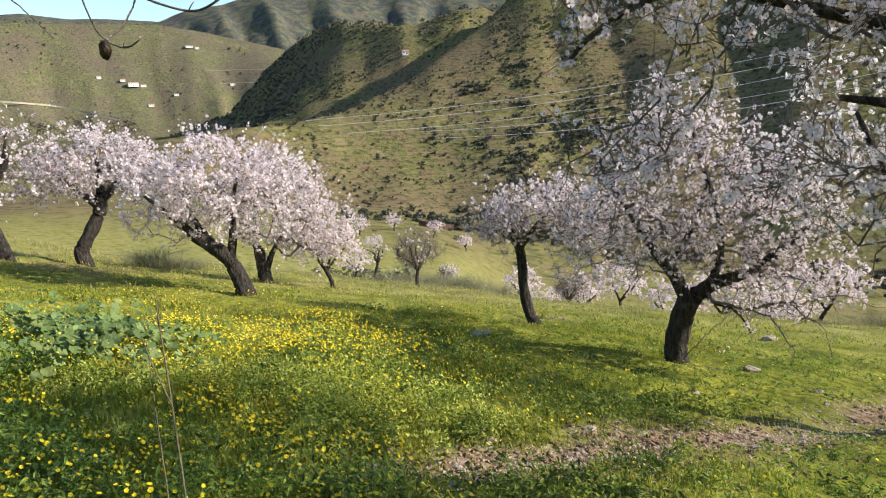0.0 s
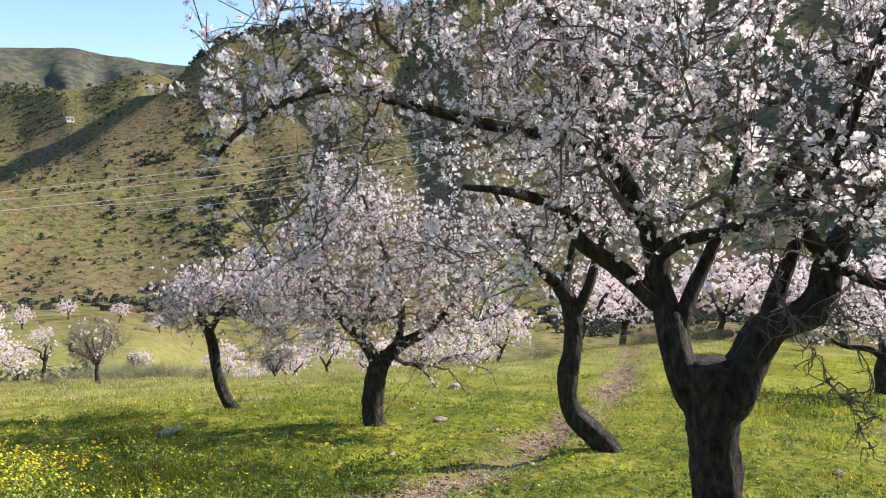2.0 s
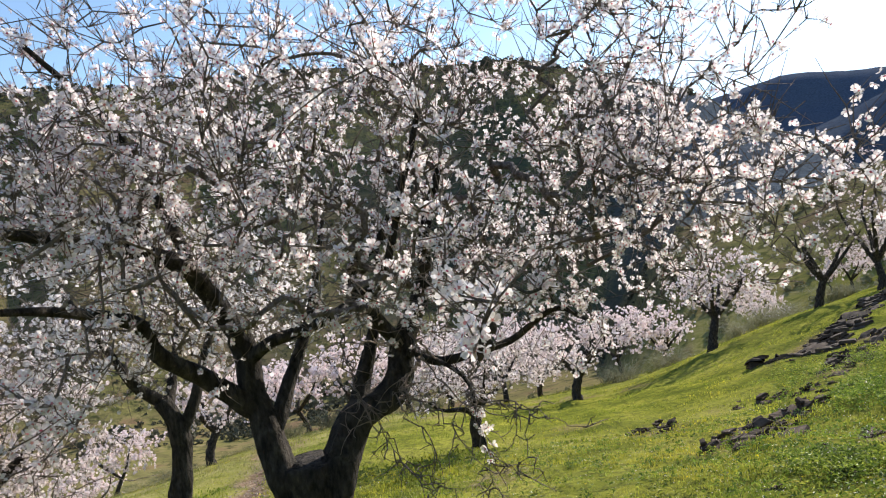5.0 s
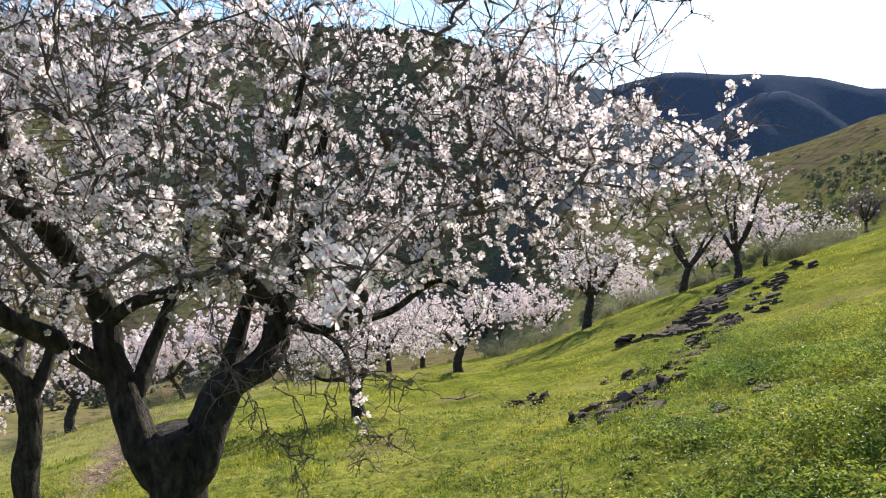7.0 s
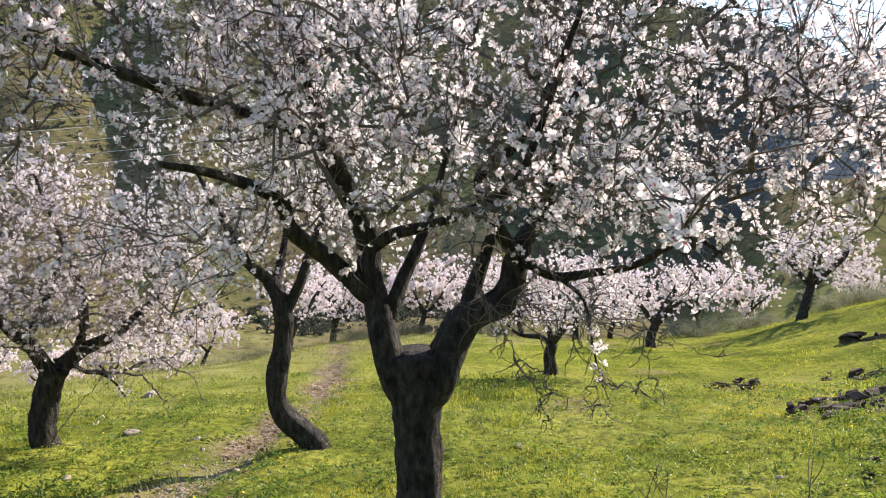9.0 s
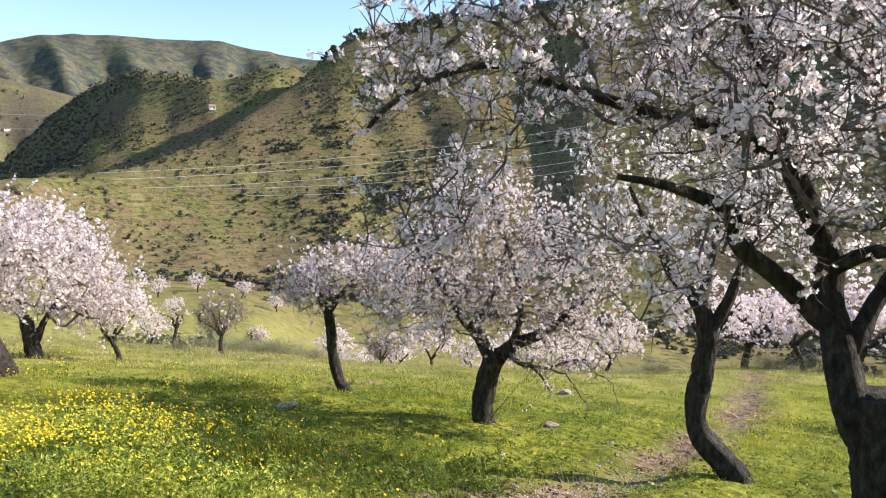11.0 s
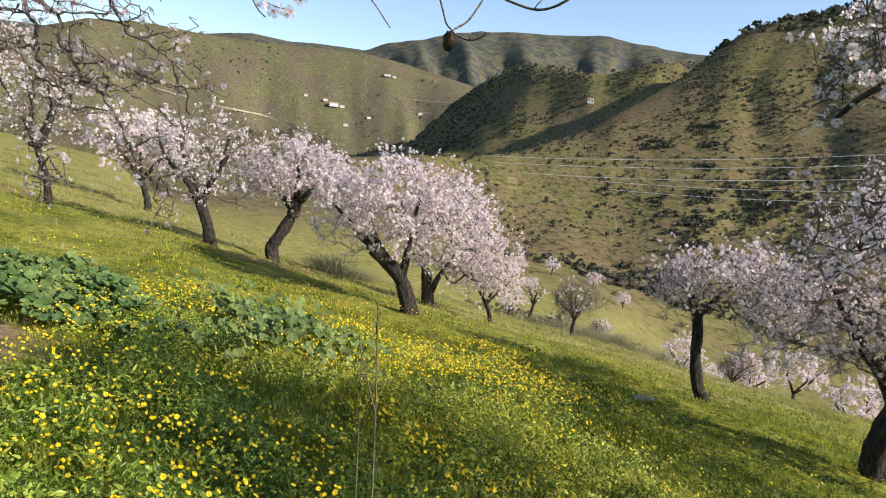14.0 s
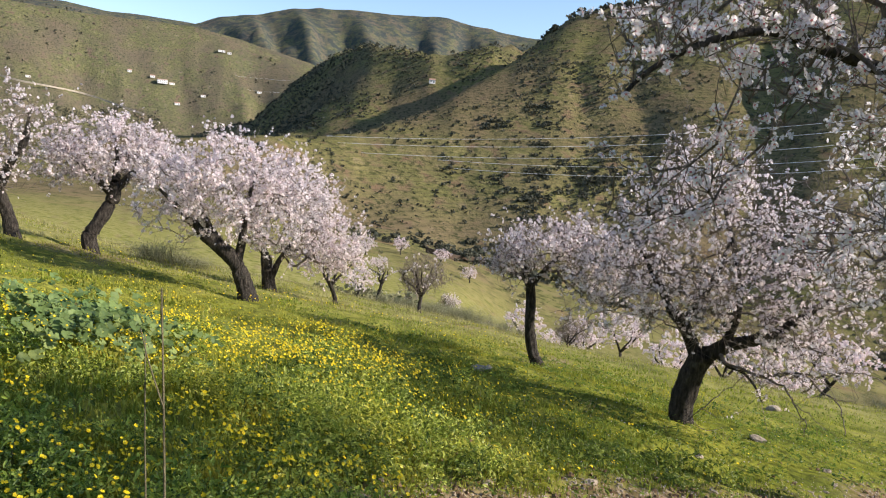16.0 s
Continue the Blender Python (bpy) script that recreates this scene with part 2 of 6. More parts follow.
def leafy(name, tones, through_share=0.45, rough=0.55, tint=(1, 1, 1), clear=0.0, patches=0.0, gloss=0.2):
    """A thin sheet that lets light through: grass, leaves, petals. Tones vary piece by piece."""
    m, nt, b = material(name)
    col = ramp(nt, island(nt), tones)
    if patches:
        # tufts of different kinds and ages grow in patches
        p = place(nt)
        tuft = ramp(nt, noise_tex(nt, p, patches, 4, 0.6), [(0.34, (0.42, 0.52, 0.5)), (0.5, (0.95, 1.0, 0.9)), (0.65, (1.32, 1.18, 1.0))])
        wide = ramp(nt, noise_tex(nt, p, patches * 0.16, 3, 0.55), [(0.38, (0.75, 0.88, 0.78)), (0.6, (1.18, 1.08, 1.0))])
        col = mixed(nt, 1.0, mixed(nt, 1.0, col, tuft, "MULTIPLY"), wide, "MULTIPLY")
    nt.links.new(col, b.inputs["Base Color"])
    b.inputs["Roughness"].default_value = rough
    t = nt.nodes.new("ShaderNodeBsdfTranslucent")
    nt.links.new(mixed(nt, 1.0, col, tint, "MULTIPLY"), t.inputs[0])
    mix = nt.nodes.new("ShaderNodeMixShader")
    mix.inputs[0].default_value = through_share
    nt.links.new(b.outputs[0], mix.inputs[1])
    nt.links.new(t.outputs[0], mix.inputs[2])
    b.inputs["Specular IOR Level"].default_value = gloss
    out = mix.outputs[0]
    if clear:
        # thin enough for some light to pass straight through
        see = nt.nodes.new("ShaderNodeBsdfTransparent")
        thin = nt.nodes.new("ShaderNodeMixShader")
        thin.inputs[0].default_value = clear
        nt.links.new(out, thin.inputs[1])
        nt.links.new(see.outputs[0], thin.inputs[2])
        out = thin.outputs[0]
    nt.links.new(out, nt.nodes["Material Output"].inputs[0])
    return m


def ground_material():
    m, nt, b = material("hillside")
    p = place(nt)
    fine, mid, big, huge = noise_tex(nt, p, 9.0, 6), noise_tex(nt, p, 0.9, 5), noise_tex(nt, p, 0.09, 5), noise_tex(nt, p, 0.012, 5)
    grass = ramp(nt, mid, [(0.3, (0.09, 0.11, 0.02)), (0.5, (0.2, 0.21, 0.032)), (0.7, (0.31, 0.295, 0.052))])
    grass = mixed(nt, ramp(nt, fine, [(0.46, (0, 0, 0)), (0.62, (0.7, 0.7, 0.7))]), grass, (0.06, 0.07, 0.02))
    straw = ramp(nt, fine, [(0.3, (0.19, 0.17, 0.06)), (0.7, (0.34, 0.31, 0.13))])
    near = mixed(nt, maths(nt, "MULTIPLY", attribute(nt, "dry"), ramp(nt, mid, [(0.35, (0.2, 0.2, 0.2)), (0.65, (1, 1, 1))])), grass, straw)
    soil = ramp(nt, fine, [(0.32, (0.07, 0.044, 0.028)), (0.5, (0.19, 0.13, 0.085)), (0.7, (0.38, 0.28, 0.2))])
    near = mixed(nt, attribute(nt, "soil"), near, soil)
    slope = ramp(nt, big, [(0.34, (0.19, 0.125, 0.075)), (0.43, (0.2, 0.17, 0.075)), (0.51, (0.148, 0.14, 0.052)), (0.6, (0.205, 0.182, 0.07)), (0.72, (0.25, 0.195, 0.11))])
    slope = mixed(nt, ramp(nt, huge, [(0.42, (0, 0, 0)), (0.62, (0.8, 0.8, 0.8))]), slope, (0.18, 0.13, 0.078))
    scrub = noise_tex(nt, p, 0.3, 6, 0.7)
    slope = mixed(nt, ramp(nt, scrub, [(0.52, (0, 0, 0)), (0.6, (0.8, 0.8, 0.8))]), slope, (0.035, 0.045, 0.018))
    band = node(nt, "ShaderNodeTexWave", Scale=0.16, Distortion=6.0, Detail=3.0)
    band.bands_direction = "Z"
    band.inputs["Detail Scale"].default_value = 0.4
    nt.links.new(p, band.inputs["Vector"])
    slope = mixed(nt, ramp(nt, band.outputs[1], [(0.0, (0.5, 0.5, 0.5)), (0.25, (0, 0, 0))]), slope, (0.1, 0.085, 0.045))
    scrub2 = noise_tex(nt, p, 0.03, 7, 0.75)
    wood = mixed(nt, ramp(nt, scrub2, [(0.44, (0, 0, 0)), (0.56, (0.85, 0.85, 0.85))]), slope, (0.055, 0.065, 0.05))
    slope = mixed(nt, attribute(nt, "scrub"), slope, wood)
    # distant woods, with bluish haze mixed into their colour
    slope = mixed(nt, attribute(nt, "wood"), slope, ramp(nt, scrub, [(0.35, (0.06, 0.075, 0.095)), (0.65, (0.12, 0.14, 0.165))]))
    # blue air haze painted into the base colour, stronger with distance
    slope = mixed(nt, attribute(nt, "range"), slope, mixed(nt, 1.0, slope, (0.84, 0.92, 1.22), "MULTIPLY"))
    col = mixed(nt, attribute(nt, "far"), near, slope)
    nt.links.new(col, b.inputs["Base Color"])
    b.inputs["Roughness"].default_value = 0.95
    b.inputs["Specular IOR Level"].default_value = 0.0
    tall = maths(nt, "ADD", maths(nt, "MULTIPLY", fine, 0.06), maths(nt, "MULTIPLY", scrub, attribute(nt, "rise")))
    bump(nt, b, tall, 0.8, 1.0)
    return m


def bark_material(name, dark, light, scale=14.0):
    m, nt, b = material(name)
    tc = nt.nodes.new("ShaderNodeTexCoord").outputs["Object"]
    mp = nt.nodes.new("ShaderNodeMapping")
    mp.inputs["Scale"].default_value = (1, 1, 0.35)
    nt.links.new(tc, mp.inputs[0])
    n1 = noise_tex(nt, mp.outputs[0], scale, 6, 0.65)
    n2 = noise_tex(nt, tc, 6.0, 5, 0.65)
    col = ramp(nt, n1, [(0.35, dark), (0.55, tuple(0.6 * a + 0.4 * c for a, c in zip(dark, light))), (0.72, light)])
    lichen = ramp(nt, n2, [(0.58, (0, 0, 0)), (0.7, (0.35, 0.35, 0.35))])
    nt.links.new(mixed(nt, lichen, col, (0.2, 0.19, 0.15)), b.inputs["Base Color"])
    b.inputs["Roughness"].default_value = 0.9
    b.inputs["Specular IOR Level"].default_value = 0.25
    bump(nt, b, n1, 1.0, 0.08)
    return m


M_ground = ground_material()
M_bark = bark_material("almond_bark", (0.013, 0.011, 0.009), (0.12, 0.1, 0.082), 26.0)
M_twig = bark_material("twig_bark", (0.17, 0.13, 0.11), (0.42, 0.34, 0.28), 40)
M_branch = bark_material("branch_bark", (0.13, 0.105, 0.088), (0.4, 0.33, 0.28), 30.0)
M_petal = leafy("petal", [(0.0, (0.95, 0.87, 0.86)), (0.5, (0.97, 0.94, 0.93)), (1.0, (0.95, 0.83, 0.84))], 0.7, 0.6, clear=0.34)
M_petal_far = leafy("petal_pink", [(0.0, (0.9, 0.78, 0.79)), (0.5, (0.93, 0.87, 0.87)), (1.0, (0.9, 0.74, 0.76))], 0.48, 0.6, clear=0.12)
M_heart = leafy("flower_heart", [(0.0, (0.42, 0.08, 0.14)), (1.0, (0.6, 0.28, 0.25))], 0.35)


def plain_material(name, col, rough=0.7, scale=6.0, spread=0.25):
    m, nt, b = material(name)
    tc = nt.nodes.new("ShaderNodeTexCoord").outputs["Object"]
    n1 = noise_tex(nt, tc, scale, 5)
    low, high = tuple(c * (1 - spread) for c in col), tuple(min(1, c * (1 + spread)) for c in col)
    nt.links.new(ramp(nt, n1, [(0.3, low), (0.7, high)]), b.inputs["Base Color"])
    b.inputs["Roughness"].default_value = rough
    b.inputs["Specular IOR Level"].default_value = 0.2
    bump(nt, b, n1, 0.6, 0.03)
    return m


# ---- the land ----
def build_ground():
    azs = np.radians(np.concatenate([np.arange(-64, 116, 0.33), np.arange(116, 296, 4.0)]))
    rs = np.concatenate([np.geomspace(0.3, 40, 270), np.geomspace(40.9, 4900, 170)])
    A, D = np.meshgrid(azs, rs)
    X, Y = -np.sin(A) * D, np.cos(A) * D
    Z = land_height(X, Y)
    n = len(azs)
    verts = np.stack([X.ravel(), Y.ravel(), Z.ravel()], 1)
    i, j = np.meshgrid(np.arange(len(rs) - 1), np.arange(n), indexing="ij")
    quads = np.stack([i * n + j, i * n + (j + 1) % n, (i + 1) * n + (j + 1) % n, (i + 1) * n + j], -1).reshape(-1, 4)[:, ::-1]
    verts = np.concatenate([verts, [[0, 0, ground_z(0, 0)]]])
    hub = np.stack([np.arange(n), (np.arange(n) + 1) % n, np.full(n, len(verts) - 1)], 1)
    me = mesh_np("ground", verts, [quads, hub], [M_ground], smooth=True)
    x, y = verts[:, 0], verts[:, 1]
    d = np.hypot(x, y)
    az = np.degrees(np.arctan2(-x, y))
    track = off_track(x, y)
    bare = step(fbm(x * 0.5 + 3, y * 0.5, 3, 61), 0.42, 0.6) * step(d, 3, 6) * 0.5
    patch = np.exp(-(((x + 5.2) / 0.7) ** 2 + ((y + 1.55) / 0.45) ** 2))
    seam = np.full(len(x), 1e9)
    for (ax, ay), (bx, by) in (((4.3, 6.85), (6.1, 8.1)), ((9.0, 12.8), (14.2, 16.1)), ((8.1, 10.2), (10.2, 11.7)), ((4.5, 9.55), (4.9, 9.9)), ((4.5, 5.35), (4.8, 5.6))):
        q = np.clip(((x - ax) * (bx - ax) + (y - ay) * (by - ay)) / ((bx - ax) ** 2 + (by - ay) ** 2), 0, 1)
        seam = np.minimum(seam, np.hypot(x - ax - q * (bx - ax), y - ay - q * (by - ay)))
    bare = np.maximum(bare, 0.85 * np.exp(-((seam / 0.4) ** 2)) * step(fbm(x * 1.6, y * 1.6, 3, 62), -0.3, 0.3))
    soil = np.clip(1.3 * np.exp(-(track / (0.33 + 0.16 * fbm(x * 1.4, y * 1.4, 3, 9))) ** 2) * (1 - step(d, 4, 7) * 0.75 * step(fbm(x * 1.5, y * 1.5, 3, 19), -0.1, 0.25)) + bare + 1.5 * patch, 0, 1)
    r = -0.75 * x + 0.62 * y
    values = {"soil": soil, "far": step(d, 90, 190), "dry": np.clip(0.1 + 0.9 * step(r, 7, 15) + 0.35 * fbm(x * 0.2, y * 0.2, 3, 71), 0, 1),
              # range masks the painted haze; wood masks hazed, wooded slopes
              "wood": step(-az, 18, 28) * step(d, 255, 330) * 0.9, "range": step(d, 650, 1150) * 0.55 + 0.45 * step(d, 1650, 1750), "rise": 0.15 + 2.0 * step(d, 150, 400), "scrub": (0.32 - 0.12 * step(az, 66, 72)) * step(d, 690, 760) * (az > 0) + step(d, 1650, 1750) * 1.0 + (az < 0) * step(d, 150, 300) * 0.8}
    for key, v in values.items():
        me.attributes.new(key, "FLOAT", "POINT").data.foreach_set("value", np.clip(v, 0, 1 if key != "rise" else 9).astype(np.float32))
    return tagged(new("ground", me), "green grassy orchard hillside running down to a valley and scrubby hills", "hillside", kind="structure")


build_ground()


# ---- almond trees ----
def tube_mesh(name, chains, mat, sides=6):
    """chains: lists of (place, radius). Each becomes a closed, tapering tube."""
    verts, quads, tris, count = [], [], [], 0
    for pts, rad in chains:
        k = len(pts)
        t = np.gradient(pts, axis=0)
        t /= np.linalg.norm(t, axis=1, keepdims=True) + 1e-9
        ref = np.where(np.abs(t[:, 2:3]) > 0.9, [[1.0, 0, 0]], [[0, 0, 1.0]])
        u = np.cross(t, ref)
        u /= np.linalg.norm(u, axis=1, keepdims=True) + 1e-9
        for q in range(1, k):
            if u[q] @ u[q - 1] < 0:
                u[q] = -u[q]
        v = np.cross(t, u)
        n = sides if rad[0] > 0.02 else (5 if rad[0] > 0.012 else 3)
        a = np.arange(n) * 2 * math.pi / n
        if n > 8:
            run = np.concatenate([[0], np.cumsum(np.linalg.norm(np.diff(pts, axis=0), axis=1))])[:, None]
            ca, sa = np.cos(a)[None] * 2.2, np.sin(a)[None] * 2.2
            lump = 1 + 0.2 * fbm(ca + run * 1.5, sa + run * 2.5 + count, 3, 7) + 0.16 * fbm(ca * 3 + 9, sa * 3 + run * 9, 3, 8)
        else:
            lump = 1 + (0.1 * np.sin(3 * a[None] + np.arange(k)[:, None] * 1.7 + count) if n > 5 else 0)
        ring = pts[:, None] + (rad[:, None, None] * np.broadcast_to(lump, (k, n))[..., None]) * (np.cos(a)[None, :, None] * u[:, None] + np.sin(a)[None, :, None] * v[:, None])
        verts.append(ring.reshape(-1, 3))
        i, j = np.meshgrid(np.arange(k - 1), np.arange(n), indexing="ij")
        quads.append((count + np.stack([i * n + j, i * n + (j + 1) % n, (i + 1) * n + (j + 1) % n, (i + 1) * n + j], -1)).reshape(-1, 4))
        tip = count + (k - 1) * n
        tris.append(np.stack([np.full(n - 2, tip), tip + np.arange(1, n - 1), tip + np.arange(2, n)], 1))
        count += k * n
    return mesh_np(name, np.concatenate(verts), [np.concatenate(quads), np.concatenate(tris)], [mat], smooth=True)


def resample(pts, gap):
    pts = np.asarray(pts, float)
    # a smooth line through the given places
    fine = []
    ext = np.concatenate([[2 * pts[0] - pts[1]], pts, [2 * pts[-1] - pts[-2]]])
    for n in range(1, len(ext) - 2):
        a, b, c, d = ext[n - 1 : n + 3]
        s = np.linspace(0, 1, 12, endpoint=False)[:, None]
        fine.append(0.5 * (2 * b + (c - a) * s + (2 * a - 5 * b + 4 * c - d) * s**2 + (3 * b - a - 3 * c + d) * s**3))
    fine = np.concatenate(fine + [pts[-1:]])
    run = np.concatenate([[0], np.cumsum(np.linalg.norm(np.diff(fine, axis=0), axis=1))])
    k = max(2, int(run[-1] / gap) + 1)
    at = np.linspace(0, run[-1], k)
    return np.stack([np.interp(at, run, fine[:, n]) for n in range(3)], 1)


def in_crown(rng, blobs, n):
    """Random places in a crown made of ellipsoids, more towards the outside."""
    size = np.array([r[0] * r[1] * r[2] for _, r in blobs])
    pick = rng.choice(len(blobs), n, p=size / size.sum())
    w = rng.normal(size=(n, 3))
    w /= np.linalg.norm(w, axis=1, keepdims=True)
    w *= rng.uniform(0.12, 1, (n, 1)) ** 0.45
    c, r = np.array([b[0] for b in blobs]), np.array([b[1] for b in blobs])
    return c[pick] + w * r[pick]


class Growth:
    """Branch nodes that reach out from given limbs to places in the crown."""

    def __init__(self, limbs, gap=0.1):
        self.pos, self.par, self.rad, self.limb = [], [], [], []
        for n, (pts, r0, r1, parent) in enumerate(limbs):
            line = resample(pts, gap)
            start = -1
            if parent is not None:
                mine = [q for q in range(len(self.pos)) if self.limb[q] == parent]
                start = min(mine, key=lambda q: np.linalg.norm(self.pos[q] - line[0]))
                line = line[1:]
            for q, p in enumerate(line):
                self.pos.append(p)
                self.par.append(start if q == 0 else len(self.pos) - 2)
                self.rad.append(r0 + (r1 - r0) * q / max(1, len(line) - 1))
                self.limb.append(n)
        self.given = len(self.pos)

    def reach(self, rng, targets, gap=0.13, wild=0.1, tip=0.0035, keep=None):
        first = np.array(self.pos[0])
        total = len(self.pos) + 40 * len(targets)
        P = np.zeros((total, 3))
        P[: len(self.pos)] = self.pos
        n = len(self.pos)
        ok = np.array([r < 0.1 for r in self.rad] + [True] * (total - n))
        par, loose = list(self.par), 0.5 * rng.random(total)
        centre = P[min(n - 1, self.given // 3)]
        for p in sorted(targets, key=lambda q: np.linalg.norm(q - centre)):
            d = np.linalg.norm(P[:n] - p, axis=1) * (1 + loose[:n]) + np.where(ok[:n], 0, 3)
            b = int(np.argmin(d))
            far = d[b]
            if far < 0.06 or far > 0.95:
                continue
            way = P[b] - P[par[b]] if par[b] >= 0 else p - P[b]
            way = way / (np.linalg.norm(way) + 1e-9)
            k = max(2, int(far / gap) + 1)
            mid = P[b] + way * far * 0.4 + rng.normal(size=3) * far * wild + (0, 0, 0.05 * far)
            s = np.linspace(0, 1, k + 1)[1:, None]
            line = (1 - s) ** 2 * P[b] + 2 * s * (1 - s) * mid + s * s * p
            line[:-1] += rng.normal(size=(k - 1, 3)) * 0.03
            if keep is not None and not keep(line).all():
                continue
            if n + k >= total:
                break
            P[n : n + k] = line
            par += [b] + list(range(n, n + k - 1))
            n += k
        self.P, self.par = P[:n], np.array(par)
        area = np.zeros(n)
        for q in range(n - 1, -1, -1):
            if area[q] == 0:
                area[q] = tip**2.2
            if self.par[q] >= 0:
                area[self.par[q]] += area[q]
        self.R = np.minimum(area ** (1 / 2.2), 0.055)
        self.R[: self.given] = np.maximum(self.rad, 0.001)
        for q in range(self.given, n):
            self.R[q] = min(self.R[q], 0.92 * self.R[self.par[q]] if self.par[q] < self.given else self.R[self.par[q]])
        return self

    def chains(self, low, high):
        """Runs of nodes from low to high, following the thickest branch."""
        kids = [[] for _ in self.P]
        for q in range(low, high):
            if self.par[q] >= 0:
                kids[self.par[q]].append(q)
        out, stack = [], [q for q in range(low, high) if self.par[q] < low]
        while stack:
            q = stack.pop()
            run = [self.par[q]] if self.par[q] >= 0 else []
            while True:
                run.append(q)
                ks = sorted(kids[q], key=lambda c: -self.R[c])
                if not ks:
                    break
                stack += ks[1:]
                q = ks[0]
            if len(run) > 1:
                r = self.R[run].copy()
                if len(run) > 2 and self.par[run[1]] == run[0]:
                    r[0] = r[1]
                out.append((self.P[run], r))
        return out


def turns(rng, normals, n):
    """Random turns whose z axes lie along normals."""
    z = normals / (np.linalg.norm(normals, axis=1, keepdims=True) + 1e-9)
    a = rng.normal(size=(n, 3))
    x = np.cross(a, z)
    x /= np.linalg.norm(x, axis=1, keepdims=True) + 1e-9
    return np.stack([x, np.cross(z, x), z], -1)


def scattered(base_v, base_f, pos, rot, size):
    """Copies of a small shape as one array of corners and faces."""
    k = len(base_v)
    v = np.einsum("nij,kj->nki", rot, base_v) * np.asarray(size)[:, None, None] + pos[:, None]
    f = [(np.asarray(g)[None] + (np.arange(len(pos)) * k)[:, None, None]).reshape(-1, len(g[0])) for g in base_f]
    return v.reshape(-1, 3), f


def flower_shape(petals=5, rich=True):
    """A five-petalled flower 1 across, its face along +z: petals, then the heart."""
    v, f = [], []
    for n in range(petals):
        a = n * 2 * math.pi / petals
        c, s = math.cos(a), math.sin(a)
        lift = 0.1 * math.sin(n * 2.7 + 1)
        prof = [(0.05, 0, 0.02), (0.22, 0.15, 0.1), (0.4, 0.21, 0.2 + lift), (0.51, 0.09, 0.27 + lift), (0.48, -0.03, 0.25 + lift), (0.52, -0.11, 0.3 + lift), (0.4, -0.22, 0.16 + lift), (0.22, -0.15, 0.06)] if rich else [(0.02, 0, 0), (0.4, 0.26, 0.12), (0.55, 0, 0.15), (0.4, -0.26, 0.1)]
        k = len(v)
        v += [(x * c - y * s, x * s + y * c, z) for x, y, z in prof]
        f.append(tuple(range(k, k + len(prof))))
    heart = [len(v) + n for n in range(5)]
    v += [(0.15 * math.cos(n * 1.2566 + 0.6), 0.15 * math.sin(n * 1.2566 + 0.6), 0.095) for n in range(5)]
    return np.array(v), f, [tuple(heart)]


FLOWER_V, FLOWER_F, FLOWER_H = flower_shape()
SMALL_V, SMALL_F, _ = flower_shape(5, False)
SMALL_V = SMALL_V[:20]
CLUSTER_V = np.array([(0.5, 0, 0.1), (0.1, 0.35, 0.25), (-0.35, 0.1, 0.2), (0.0, -0.3, 0.05), (0.1, 0.1, 0.5), (-0.2, -0.45, 0.3), (-0.5, 0.0, -0.1), (-0.1, 0.4, -0.15), (0.35, 0.3, -0.3), (0.45, -0.2, -0.25), (0.05, -0.5, -0.2), (-0.1, -0.1, -0.4)])
CLUSTER_F = [(0, 1, 2, 3), (4, 5, 6, 7), (8, 9, 10, 11)]


def crown_pieces(rng, g, n_twigs, n_flowers, size, keep=None, rich=True, droop=0.0):
    """Twigs and flowers on the thin branches of a grown tree."""
    thin = np.where(g.R < 0.022)[0]
    thin = thin[g.par[thin] >= 0]
    b = rng.choice(thin, n_twigs)
    way = g.P[b] - g.P[g.par[b]]
    way /= np.linalg.norm(way, axis=1, keepdims=True) + 1e-9
    way = way * 0.5 + rng.normal(size=(n_twigs, 3)) * 0.55 + np.array([0, 0, 0.45 - droop])
    way /= np.linalg.norm(way, axis=1, keepdims=True)
    length = rng.uniform(0.06, 0.32, n_twigs) * (0.5 if size < 0.035 else 0.75 if rich else 1.0)
    long_ones = rng.random(n_twigs) < 0.08
    length[long_ones] *= 1.7
    bend = rng.normal(size=(n_twigs, 3)) * 0.3
    s = np.array([0, 0.5, 1.0])
    pts = g.P[b][:, None] + way[:, None] * (length[:, None] * s)[..., None] + bend[:, None] * (length[:, None] * s**2)[..., None]
    if keep is not None:
        pts = pts[keep(pts.reshape(-1, 3)).reshape(-1, 3).all(1)]
    chains = [(p, np.array([0.0032, 0.0026, 0.0012])) for p in pts]
    # flowers sit along twigs and the finest branches
    many = n_flowers // (4 if rich else 3) + 1
    bunch = rng.integers(0, many, n_flowers)
    pick = rng.integers(0, len(pts), many)[bunch]
    s = np.clip(rng.uniform(0.1, 1.0, many)[bunch] + rng.normal(size=n_flowers) * (0.17 if rich else 0.06), 0, 1)[:, None]
    spot = np.where(s < 0.5, pts[pick, 0] * (1 - 2 * s) + pts[pick, 1] * 2 * s, pts[pick, 1] * (2 - 2 * s) + pts[pick, 2] * (2 * s - 1))
    alt = rng.random(n_flowers) < 0.25
    fine = thin[g.R[thin] < 0.01]
    spot[alt] = g.P[rng.choice(fine, alt.sum())] + rng.normal(size=(alt.sum(), 3)) * 0.02
    out = rng.normal(size=(n_flowers, 3)) + (0, 0, 0.25)
    out /= np.linalg.norm(out, axis=1, keepdims=True)
    spot = spot + out * size * rng.uniform(0.2, 0.8 if rich else 0.6, (n_flowers, 1))
    if keep is not None:
        m = keep(spot)
        spot, out = spot[m], out[m]
    sz = size * rng.uniform(0.75, 1.15, len(spot))
    return chains, spot, turns(rng, out, len(spot)), sz


